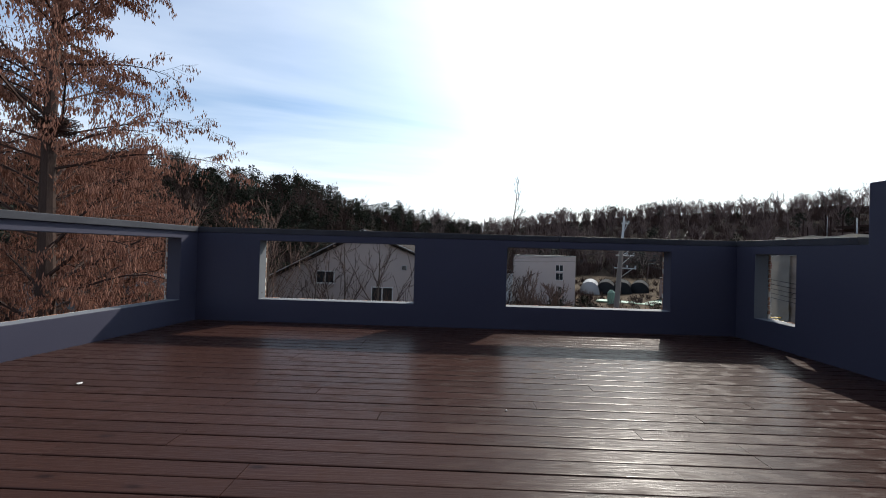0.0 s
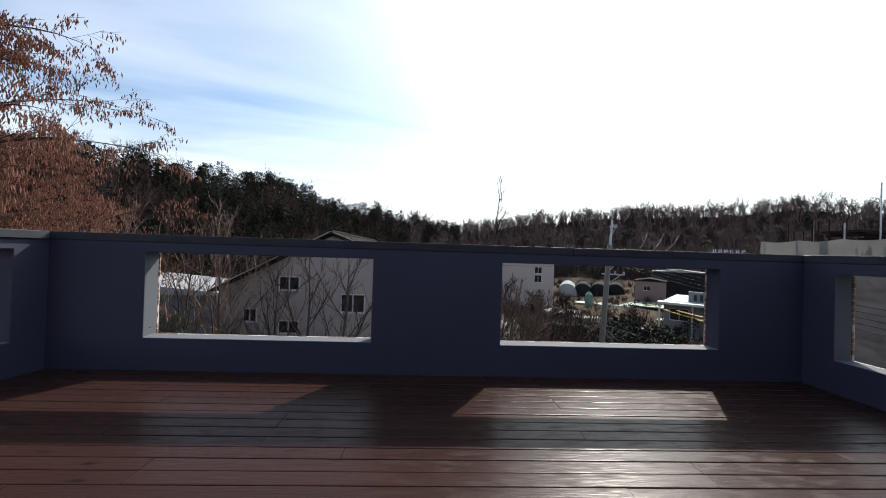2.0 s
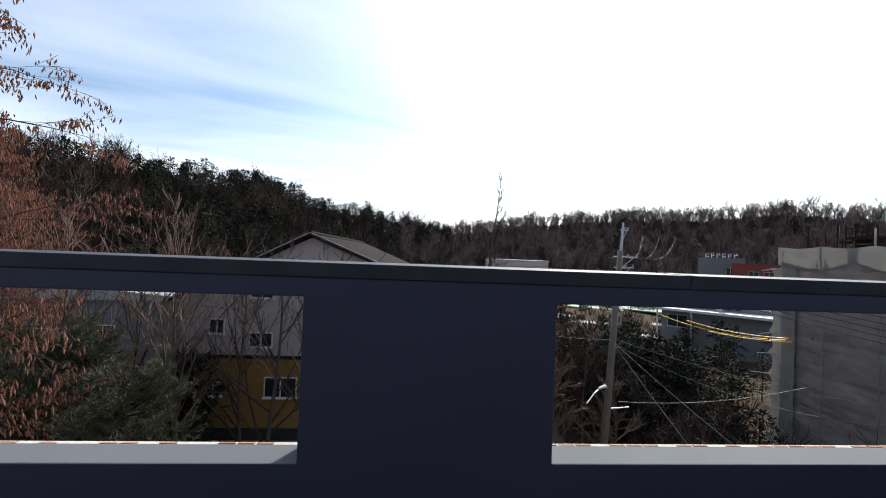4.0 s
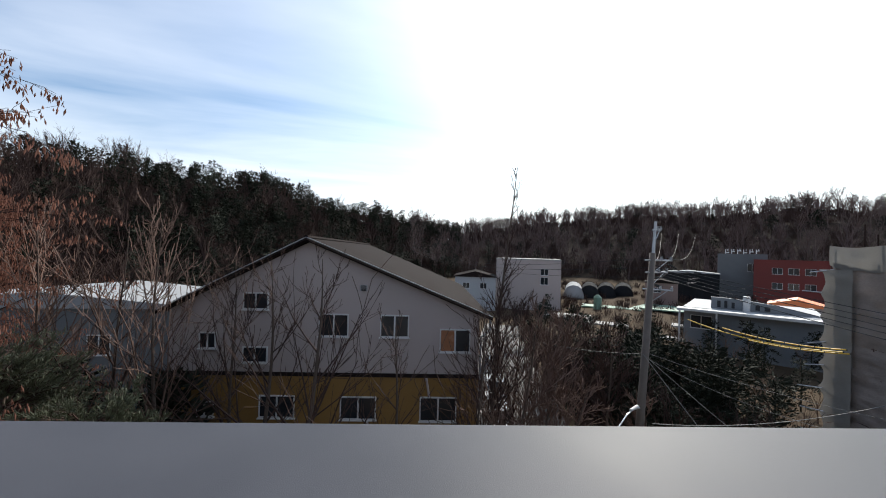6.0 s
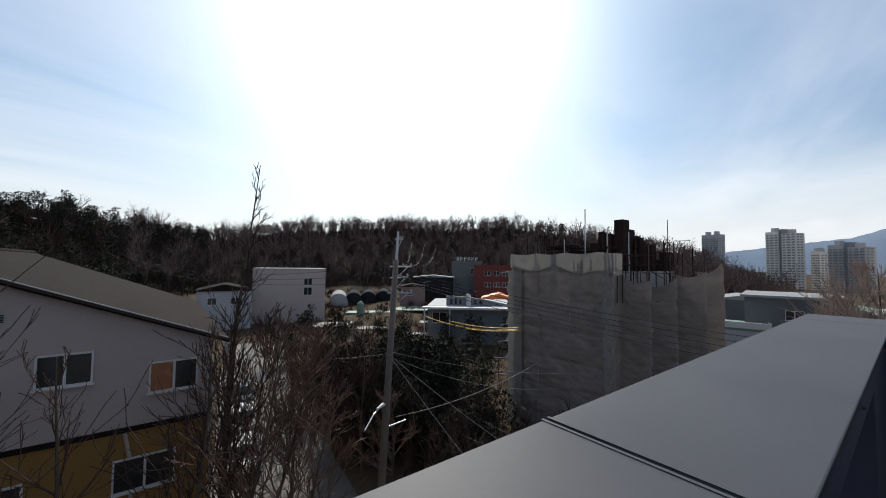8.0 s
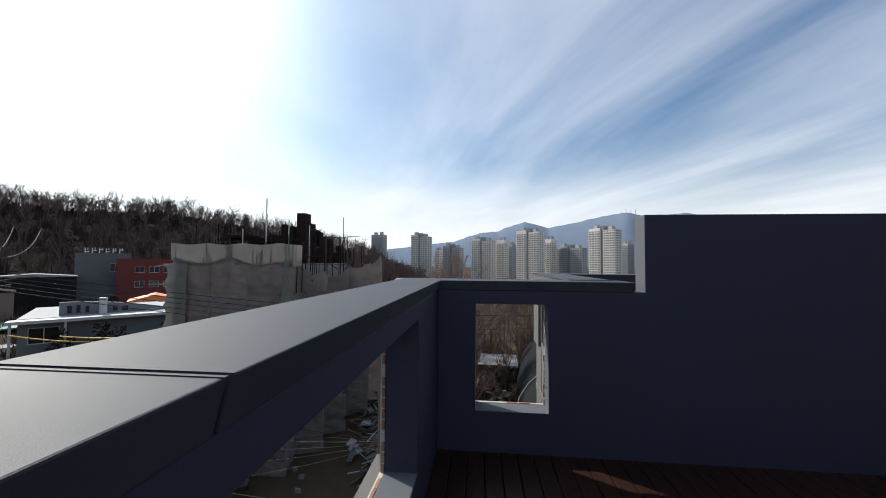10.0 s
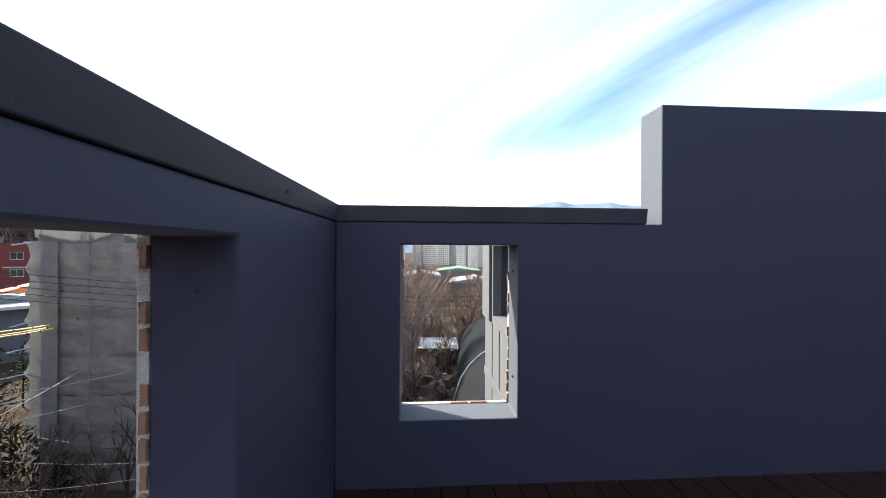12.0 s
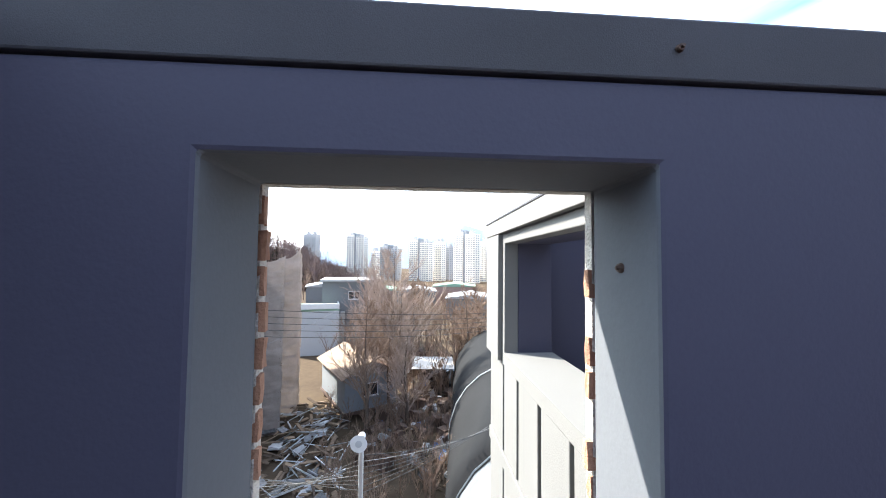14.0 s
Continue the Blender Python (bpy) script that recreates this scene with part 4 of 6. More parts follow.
# ---- scaffolded building wrapped in netting ----
def build_scaffold():
    s = thing("scaffolded_building", "unfinished building wrapped in grey safety netting under bare steel poles", "building")
    rng = random.Random(5)
    path = [(33.5, 16.6), (20.5, 16.8), (20.4, 13.3), (20.5, 9.9), (22.7, 10.5), (23.3, 9.0), (25.2, 10.3), (25.9, 8.6), (28.2, 9.7), (28.9, 8.0), (31.2, 9.2), (31.8, 7.9), (33.9, 8.4)]
    tops = [1.9, 1.95, 1.95, 1.9, 1.5, 1.1, 0.8, 1.2, 1.5, 1.6, 1.5, 2.2, 1.8]
    # netting: sagging panels tied at every lift
    cols = []
    for (p, q), (h0, h1) in zip(zip(path, path[1:]), zip(tops, tops[1:])):
        n = max(6, int(math.dist(p, q) / 0.16))
        for k in range(n):
            f = k / n
            cols.append((p[0] + (q[0] - p[0]) * f, p[1] + (q[1] - p[1]) * f, h0 + (h1 - h0) * f - 0.35 * math.sin(math.pi * f), q[1] - p[1], p[0] - q[0], math.sin(math.pi * f)))
    rows = 110
    verts, faces = [], []
    for c, (x, y, top, nx, ny, mid) in enumerate(cols):
        L = math.hypot(nx, ny)
        nx, ny = nx / L, ny / L
        for r in range(rows + 1):
            z = top + (GROUND_Z - 0.1 - top) * r / rows
            lift = (z - 1.5) / 1.75
            sag = abs(math.sin(math.pi * lift))
            out = -0.018 * sag + 0.09 * noise.noise((x * 1.3, z * 1.5, y * 1.3)) + 0.06 * noise.noise((x * 3, z * 9, y * 3)) + 0.05 * noise.noise((x * 9, z * 2.2, y * 9)) + 0.02 * noise.noise((x * 2, z * 16, y * 2))
            pinch = 0.03 if sag < 0.14 else 0.0
            verts.append((x - nx * (out + pinch), y - ny * (out + pinch), z))
        if c:
            for r in range(rows):
                i = (c - 1) * (rows + 1) + r
                faces.append((i, i + 1, i + rows + 2, i + rows + 1))
    net = raw_mesh("netting", verts, faces, TARP, s, "grey woven netting tied at every lift, sagging between")
    net.data.polygons.foreach_set("use_smooth", [True] * len(faces))
    # thin cords that hold the netting, sagging a little between ties
    for z in np.arange(1.1, GROUND_Z + 2.2, -0.36):
        for (p, q), h in zip(zip(path, path[1:]), tops):
            if z > h - 0.5:
                continue
            pts = []
            for k in range(9):
                f = k / 8
                c = Vector((p[0] + (q[0] - p[0]) * f, p[1] + (q[1] - p[1]) * f, z - 0.10 * math.sin(math.pi * f) + 0.06 * noise.noise((p[0] + f * 4, z * 3, 0))))
                d = Vector((q[1] - p[1], p[0] - q[0], 0)).normalized() * 0.125
                pts.append(c - d * (1 + noise.noise((c.x, c.y, c.z))))
            bm = bmesh.new()
            pipe(bm, pts, 0.021, 3)
            part("cord", bm, DARK_RUST, s)
    # ledgers under the netting and ties
    for z in np.arange(1.5, GROUND_Z, -1.75):
        for p, q in zip(path, path[1:]):
            n_out = Vector((q[1] - p[1], p[0] - q[0], 0)).normalized() * 0.13
            pts = [Vector((p[0] + (q[0] - p[0]) * f, p[1] + (q[1] - p[1]) * f, z + 0.05 * noise.noise((f * 5, z, p[0])))) - n_out * (0.8 + 0.4 * noise.noise((f * 9, z, q[0]))) for f in (0, 0.14, 0.28, 0.42, 0.57, 0.71, 0.85, 1)]
            bm = bmesh.new()
            pipe(bm, pts, 0.022, 4)
            part("hem", bm, DARK_STEEL, s, "dark folded hem where two nets meet")
    for p in path + [(20.45, 15.0), (20.45, 11.6)]:
        top = rng.uniform(1.7, 3.2)
        bm = bmesh.new()
        tube(bm, (p[0] + 0.12, p[1] + 0.12, GROUND_Z), (p[0] + 0.12, p[1] + 0.12, top), 0.03, 0.03, 5)
        part("standard", bm, DARK_STEEL, s)
    # pale new sheet round the top of the near corner
    verts, faces = [], []
    n = 40
    for k in range(n + 1):
        f = k / n
        x, y = (20.42, 16.85 - 7.3 * f * 40 / 36) if f < 0.9 else (20.42 + (f - 0.9) * 8, 9.55)
        for r in range(7):
            g = r / 6
            verts.append((x + 0.07 * noise.noise((y * 1.6, g * 3, 4)) + 0.05 * noise.noise((y * 5, g * 2, 9)) - 0.02 * math.sin(g * 3.14), y, 2.66 - 0.10 * abs(math.sin(y * 1.5)) - g * (1.0 + 0.25 * noise.noise((y * 0.9, 7, 0)) + 0.15 * math.sin(f * 3.14))))
        if k:
            for r in range(6):
                i = (k - 1) * 7 + r
                faces.append((i, i + 1, i + 8, i + 7))
    sheet = raw_mesh("top_sheet", verts, faces, WHITE_SHEET, s, "pale translucent sheeting round the top lift")
    sheet.data.polygons.foreach_set("use_smooth", [True] * len(faces))
    # paler strip of netting at the far corner, its edge drawn in scallops between the ties
    verts, faces = [], []
    for r in range(121):
        z = 1.5 + (GROUND_Z + 1 - 1.5) * r / 120
        bow = abs(math.sin(math.pi * (z - 1.5) / 1.17)) ** 0.6
        for c in range(7):
            g = c / 6
            verts.append((20.30 + 0.05 * noise.noise((g * 4, z * 2.2, 1)), 15.75 + g * (1.45 - 0.28 * bow + 0.06 * noise.noise((z * 3, 5, 0))), z))
        if r:
            for c in range(6):
                i = (r - 1) * 7 + c
                faces.append((i, i + 1, i + 8, i + 7))
    strip = raw_mesh("edge_strip", verts, faces, PALE_TARP, s, "paler netting strip with a scalloped edge")
    strip.data.polygons.foreach_set("use_smooth", [True] * len(faces))
    for k in range(9):
        z = 1.5 - 1.17 * k
        bm = bmesh.new()
        tube(bm, (20.5, 16.7, z), (20.1 - 0.3 * rng.random(), 17.3 + 0.5 * rng.random(), z + rng.uniform(-0.25, 0.1)), 0.03, 0.03, 5)
        part("transom", bm, STEEL, s)
    # torn pale strip of netting that hangs down the corner
    verts, faces = [], []
    for r in range(101):
        z = 1.7 - 0.1 * r
        for c in range(5):
            g = c / 4
            verts.append((20.30 - 0.05 * math.sin(g * 3.1) + 0.07 * noise.noise((g * 3, z * 2.5, 6)), 9.95 + (g - 0.5) * (0.42 + 0.3 * noise.noise((z * 1.7, 2, 0))) + 0.10 * noise.noise((z * 0.8, 8, 0)), z))
        if r:
            for c in range(4):
                i = (r - 1) * 5 + c
                faces.append((i, i + 1, i + 6, i + 5))
    raw_mesh("torn_strip", verts, faces, PALE_TARP, s, "torn pale strip of netting at the corner")
    for y, x in ((9.85, 20.42), (12.2, 20.36), (14.4, 20.36)):
        bm = bmesh.new()
        pipe(bm, [Vector((x - 0.10 + 0.05 * noise.noise((y, k * 0.7, 0)), y + 0.12 * noise.noise((k * 0.8, y, 3)), 1.4 - 0.45 * k)) for k in range(22)], 0.022, 4)
        part("seam", bm, DARK_STEEL if y == 9.85 else PALE_TARP, s, "seam where two nets are laced together")
    # dark unfinished storey and props above the netting
    box_part("core", (21.6, 32.6, 11.2, 16.0, GROUND_Z, 1.55), SLAB, s)
    for k in range(44):
        f = k / 43
        x, y = 22.0 + 11.2 * f + rng.uniform(-0.3, 0.3), rng.uniform(11.2, 14.8)
        hgt = 2.6 + 0.9 * rng.random() + (1.4 * math.exp(-((x - 28.0) / 1.6) ** 2))
        w = rng.uniform(0.3, 0.9)
        box_part("formwork", (x, x + w, y, y + rng.uniform(0.1, 0.5), 0.9, hgt * rng.uniform(0.75, 1.0)), DARK_RUST, s, "dark rusty formwork")
    for a, b, top in ((27.0, 27.9, 5.2), (27.92, 28.7, 4.55), (28.72, 29.6, 4.15), (29.62, 30.6, 3.75), (30.62, 32.0, 3.4)):
        box_part("formwork", (a, b, 12.3, 12.95, 0.9, top), DARK_RUST, s, "dark rusty formwork")
    for k in range(14):
        z = 1.7 + 0.22 * k % 2.0
        a0, b0 = rng.uniform(20.6, 30), rng.uniform(1.5, 3.5)
        bm = bmesh.new()
        tube(bm, (a0, rng.uniform(9.9, 11), z), (a0 + b0, rng.uniform(9.6, 11), z + rng.uniform(-0.2, 0.2)), 0.026, 0.026, 5)
        part("rail", bm, DARK_RUST, s)
    for k in range(70):
        x, y = rng.uniform(21.5, 33.4), rng.uniform(9.6, 12.6)
        if k % 3 == 0:
            x, y = rng.uniform(20.6, 22), rng.uniform(10, 16.6)
        bm = bmesh.new()
        hgt = rng.uniform(2.2, 3.9) if k != 7 else 5.6
        tube(bm, (x, y, -0.2), (x + rng.uniform(-0.1, 0.1), y, hgt), 0.03, 0.03, 5)
        part("pole", bm, DARK_RUST, s)
    for k in range(22):
        x, y, z = rng.uniform(22, 32), rng.uniform(9.8, 12), rng.uniform(0.6, 3.0)
        bm = bmesh.new()
        tube(bm, (x, y, z), (x + rng.uniform(-3, 3), y + rng.uniform(-0.5, 0.5), z + rng.uniform(-1, 1)), 0.028, 0.028, 5)
        part("brace", bm, DARK_RUST, s)
    # stacked shutter boards along the near edge of the top floor
    for k in range(34):
        y, x = rng.uniform(11.6, 16.0), rng.uniform(21.9, 23.4)
        z = 1.56 + 0.17 * (k % 10)
        box_part("shutter_board", (x, x + rng.uniform(0.3, 0.8), y - rng.uniform(0.8, 1.9), y, z, z + 0.12), DARK_RUST, s, "dark rusty formwork")
    for x, y, top in ((21.5, 11.9, 5.3), (21.2, 14.6, 3.7), (21.3, 13.2, 3.5), (22.0, 10.8, 4.1), (24.2, 10.6, 4.0)):
        bm = bmesh.new()
        tube(bm, (x, y, 0.4), (x, y, top), 0.032, 0.032, 6)
        part("pole", bm, STEEL, s)


build_scaffold()


# ---- redwoods and other trees beside the terrace ----
def redwood(x, y, height, reach, seed, limbs, label, leaf_mat, low=0.15, leaf_density=1.0, trunk_r=0.28):
    """A deciduous redwood in winter: straight trunk, rising limbs, hanging sprays of dry needles and catkins."""
    rng = random.Random(seed)
    t = thing("redwood_tree", label, "tree", pose(x, y, GROUND_Z - 0.1), "redwoods beside the terrace")
    trunk, limbs_tw, leaves = Twigs(), Twigs(), Twigs()
    n = 14
    pts = [Vector((0.12 * math.sin(k * 0.8 + seed), 0.12 * math.cos(k * 0.6), height * k / n)) for k in range(n + 1)]
    for k in range(n):
        trunk.limb(pts[k], pts[k + 1], trunk_r * (1 - k / n) + 0.03, trunk_r * (1 - (k + 1) / n) + 0.03, 8)
    for k in range(limbs):
        s = low + (0.97 - low) * (k + rng.random()) / limbs
        i = min(n - 1, int(s * n))
        p = pts[i].lerp(pts[i + 1], s * n - i)
        a = rng.uniform(0, math.tau)
        length = reach * (1.08 - s) ** 0.8 * min(1.0, 0.3 + s * 1.6) * rng.uniform(0.55, 1.1)
        d = Vector((math.cos(a), math.sin(a), rng.uniform(0.15, 0.6))).normalized()
        ends, q, r = [], p, 0.018 + 0.05 * (1.1 - s)
        for step in range(7):
            d = wander(rng, d + Vector((0, 0, 0.10 - 0.05 * step)), 0.10)
            e = q + d * (length / 7)
            limbs_tw.limb(q, e, r * (1 - step / 8), r * (1 - (step + 1) / 8), 4)
            for _ in range(2 if step else 1):
                sd = wander(rng, d, 0.8)
                branch(rng, limbs_tw, q.lerp(e, rng.random()), sd, length * rng.uniform(0.14, 0.30), r * 0.35 * (1 - step / 9), 1, -0.1, 0.005, ends, 2)
            q = e
        ends.append((q, d))
        for e, d2 in ends:
            if rng.random() > leaf_density:
                continue
            for _ in range(3):
                drop = Vector((rng.uniform(-0.35, 0.35), rng.uniform(-0.35, 0.35), -1)).normalized() * rng.uniform(0.08, 0.22)
                off = Vector((rng.uniform(-0.12, 0.12), rng.uniform(-0.12, 0.12), rng.uniform(-0.1, 0.03)))
                leaves.blade(e + off, drop, rng.uniform(0.011, 0.022))
    trunk.object("trunk", RED_BARK, t)
    limbs_tw.object("crown", TWIG_DARK, t)
    leaves.object("hanging_needles", leaf_mat, t, "dry rust-brown hanging needle sprays")
    return t


redwood(-11.2, 4.5, 25, 8.0, 4, 135, "tall winter redwood with dry brown hanging needle sprays", DRY_LEAF, 0.16, 0.9)
redwood(-16.6, 12.0, 15.6, 8.5, 9, 90, "lower redwood with dense rust-orange dry needles", DRY_LEAF, 0.15, 1.0, 0.22)
redwood(-17.5, 5.0, 22, 7.5, 21, 60, "winter redwood with dry brown hanging needle sprays", DRY_LEAF, 0.2, 0.6)
redwood(-11.0, 0.6, 12.0, 6.0, 33, 44, "small redwood with dense dry brown needles", DRY_LEAF, 0.2, 1.0, 0.16)

bare_tree("bare_tree", "tall slender bare tree with upswept twigs", 2.95, 14.2, 15.3, 7, 0.45, 0.12, (1.1, 0), 1, 34, 0.2, TWIG_DARK, 0.20, 0.010)
bare_tree("bare_tree", "slender bare tree in front of the ochre house", -3.4, 12.6, 11.4, 8, 0.6, 0.14, (0.2, 0), 1, 15, 0.2, TWIG_DARK, 0.55, 0.011)
bare_tree("bare_tree", "slender bare tree in front of the ochre house", -5.3, 13.0, 11.2, 9, 0.6, 0.12, (0.3, 0), 1, 13, 0.25, TWIG_DARK, 0.5, 0.011)
bare_tree("bare_tree", "slender bare tree in front of the ochre house", -0.6, 12.8, 9.4, 10, 0.5, 0.09, (0.2, 0), 1, 10, 0.3, TWIG_DARK, 0.45, 0.010)
bare_tree("bare_tree", "pale bare tree with many upright twigs", -8.6, 12.4, 12.6, 12, 0.5, 0.085, (0, 0), 1, 22, 0.25, TWIG, 0.52, 0.012)
bare_tree("bare_tree", "dark bare tree with many upright twigs", -10.8, 13.4, 12.6, 13, 0.5, 0.085, (0.2, 0), 1, 22, 0.25, TWIG_DARK, 0.52, 0.012)
bare_tree("bare_tree", "pale bare tree with many upright twigs", -13.4, 12.8, 12.9, 15, 0.5, 0.085, (0.3, 0), 1, 22, 0.25, TWIG, 0.52, 0.012)
bare_tree("bare_tree", "dark bare tree with many upright twigs", -6.8, 14.2, 11.3, 14, 0.5, 0.085, (-0.3, 0), 1, 16, 0.25, TWIG_DARK, 0.5, 0.012)
for i, (x, y, h, lean, kids, spread, mat) in enumerate(((2.3, 12.3, 9.4, 0.4, 1, 0.35, TWIG_DARK), (3.3, 12.7, 9.8, 1.6, 2, 0.5, TWIG), (3.9, 13.4, 9.4, 2.6, 2, 0.7, TWIG), (2.8, 13.6, 10.4, 0.8, 1, 0.4, TWIG_DARK),
                                               (4.6, 12.2, 7.4, 2.2, 2, 0.8, TWIG), (5.3, 14.2, 9.2, 0.9, 2, 0.6, TWIG), (4.3, 15.2, 9.8, 0.5, 2, 0.5, TWIG_DARK), (10.7, 19.2, 7.6, 0.3, 2, 0.8, TWIG_DARK), (11.4, 23.0, 7.4, 0.2, 2, 0.8, TWIG_DARK), (10.9, 16.0, 5.6, 0.2, 2, 0.8, TWIG))):
    bare_tree("bare_tree", "leafless dark roadside tree with tangled branches", x, y, h, 40 + i, spread, 0.08, (lean, 0.6), kids, 20, 0.2, mat, 0.42, 0.013)
bare_tree("bare_tree", "large bare tree beside the hut", 33.0, 1.2, 11.8, 61, 0.8, 0.22, (0.2, 0), 3, 24, 0.2, PALE_TWIG, 0.46, 0.015)
for i, (b, d, h) in enumerate(((82.5, 24, 8.6), (84.0, 30, 9.8), (86.0, 27, 8.8), (87.5, 34, 9.6), (89.5, 40, 9.2), (83.5, 38, 10.6), (91.5, 44, 8.6), (88.6, 25, 6.6))):
    bare_tree("bare_tree", "bare brown tree with dense fine twigs in the thicket", 4.47 + d * math.sin(radians(b)), -0.63 + d * math.cos(radians(b)), h, 90 + i, 0.55, 0.12, (0, 0), 3, 24, 0.15, PALE_TWIG if i % 2 else DRY_BUSH, 0.36, 0.014)
for i in range(9):
    rng_t = random.Random(200 + i)
    bare_tree("bare_tree", "bare tree on the waste ground", rng_t.uniform(38, 66), rng_t.uniform(-9, 3), rng_t.uniform(7, 9.5), 70 + i, 0.6, 0.12, (0, 0), 2, 20, 0.25, DRY_BUSH, 0.36, 0.02)


def pine(x, y, top, radius, seed):
    """A broad young pine: whorls of limbs that end in brushes of long needles."""
    rng = random.Random(seed)
    h = top - GROUND_Z
    t = thing("pine_tree", "olive-green young pine with brushy needle tufts", "tree", pose(x, y, GROUND_Z - 0.1), "pines below the terrace")
    trunk, limbs_tw, needles = Twigs(), Twigs(), Twigs()
    trunk.limb(Vector((0, 0, 0)), Vector((0.1, 0, h)), 0.14, 0.03, 8)
    for k in range(90):
        s = 0.35 + 0.64 * (k + rng.random()) / 90
        a = rng.uniform(0, math.tau)
        p = Vector((0.1 * s, 0, h * s))
        length = radius * (1.25 - s) ** 0.6 * rng.uniform(0.5, 1.05)
        d = Vector((math.cos(a), math.sin(a), 0.35)).normalized()
        ends = []
        branch(rng, limbs_tw, p, d, length, 0.035, 2, 0.25, 0.006, ends, 2)
        for e, d2 in ends:
            if rng.random() < 0.45:
                continue
            for _ in range(6):
                needles.blade(e, wander(rng, d2 + Vector((0, 0, 0.3)), 0.9) * rng.uniform(0.10, 0.19), 0.012)
    trunk.object("trunk", BARK, t)
    limbs_tw.object("crown", TWIG_DARK, t)
    needles.object("needles", PINE_NEAR, t, "long olive-green needle tufts")


pine(-7.4, 8.4, -2.1, 2.3, 3)
pine(-9.9, 9.0, -1.1, 2.4, 4)
pine(-12.4, 11.0, -1.6, 2.4, 5)


# ---- lane, kerb, parked cars ----
def ribbon(name, line, half, z0, z1, mat, label, category, side=0.0):
    """A strip of the given half width along a line of points, with real thickness."""
    bm = bmesh.new()
    rows = []
    for k, (x, y) in enumerate(line):
        a, b = line[max(0, k - 1)], line[min(len(line) - 1, k + 1)]
        d = Vector((b[0] - a[0], b[1] - a[1], 0)).normalized()
        nrm = Vector((d.y, -d.x, 0))
        c = Vector((x, y, 0)) + nrm * side
        rows.append([bm.verts.new(c + nrm * s * half + Vector((0, 0, z))) for s, z in ((-1, z0), (1, z0), (1, z1), (-1, z1))])
    for r, s in zip(rows, rows[1:]):
        for k in range(4):
            j = (k + 1) % 4
            bm.faces.new((r[k], r[j], s[j], s[k]))
    bm.faces.new(rows[0][::-1])
    bm.faces.new(rows[-1])
    bmesh.ops.recalc_face_normals(bm, faces=bm.faces)
    return tagged(part(name, bm, mat), label, category, kind="structure")


LANE = [(7.6, 3), (7.0, 9), (7.1, 15), (7.7, 21), (8.5, 27), (9.3, 34), (10.5, 44), (14, 58)]
ribbon("road", LANE, 2.3, GROUND_Z - 0.1, GROUND_Z + 0.03, ASPHALT, "worn grey asphalt lane", "road")
ribbon("kerb", LANE, 0.09, GROUND_Z - 0.1, GROUND_Z + 0.15, KERB, "pale concrete kerb along the lane", "kerb", -2.40)
ribbon("pavement", LANE, 0.75, GROUND_Z - 0.1, GROUND_Z + 0.13, KERB, "pale concrete pavement beside the lane", "pavement", -3.25)


def car(x, y, turn, paint, label):
    c = thing("car", label, "car", pose(x, y, GROUND_Z + 0.03, 0, 0, turn), "cars parked on the lane")
    bm = bmesh.new()
    prof = [(-2.15, 0.35), (-2.2, 0.75), (-1.5, 0.95), (-0.85, 1.42), (0.75, 1.46), (1.55, 1.0), (2.1, 0.92), (2.2, 0.5), (2.1, 0.32)]
    sides = [[bm.verts.new((sx * (0.86 if z < 1.1 else 0.66), yy, z)) for yy, z in prof] for sx in (-1, 1)]
    bm.faces.new(sides[0])
    bm.faces.new(sides[1][::-1])
    for k in range(len(prof)):
        j = (k + 1) % len(prof)
        bm.faces.new((sides[0][j], sides[0][k], sides[1][k], sides[1][j]))
    bmesh.ops.recalc_face_normals(bm, faces=bm.faces)
    part("body", bm, paint, c, bevel=0.06)
    for y0, z0, y1, z1, w0, w1 in ((-1.42, 1.0, -0.92, 1.37, 0.70, 0.60), (1.45, 1.07, 0.84, 1.42, 0.70, 0.60)):
        bm = bmesh.new()
        s = -1 if y0 < 0 else 1
        vs = [bm.verts.new(v) for v in ((-w0, y0 + 0.03 * s, z0 + 0.03), (w0, y0 + 0.03 * s, z0 + 0.03), (w1, y1 + 0.03 * s, z1 + 0.03), (-w1, y1 + 0.03 * s, z1 + 0.03))]
        f = bm.faces.new(vs)
        g = bmesh.ops.extrude_face_region(bm, geom=[f])
        bmesh.ops.translate(bm, verts=[v for v in g["geom"] if isinstance(v, bmesh.types.BMVert)], vec=(0, -0.02 * s, -0.015))
        bmesh.ops.recalc_face_normals(bm, faces=bm.faces)
        part("windscreen", bm, GLASS, c)
    for sx in (-1, 1):
        box_part("side_window", (sx * 0.775 - 0.03, sx * 0.775 + 0.03, -0.8, 0.75, 1.02, 1.34), GLASS, c)
        for yy in (-1.35, 1.35):
            w = thing_part("wheel", c)
            bm = bmesh.new()
            tube(bm, (sx * 0.70, yy, 0.32), (sx * 0.88, yy, 0.32), 0.32, 0.32, 16)
            part("tyre", bm, RUBBER, w)
            bm = bmesh.new()
            tube(bm, (sx * 0.86, yy, 0.32), (sx * 0.895, yy, 0.32), 0.19, 0.17, 12)
            part("rim", bm, STEEL, w)


car(5.6, 24.0, -8, CAR_WHITE, "white car parked by the kerb of the lane")
car(6.3, 29.3, -8, CAR_WHITE, "white car parked by the kerb of the lane")
car(7.1, 34.8, -8, CAR_DARK, "dark car parked by the kerb of the lane")
car(9.6, 11.2, -4, CAR_WHITE, "white car parked by the kerb of the lane")


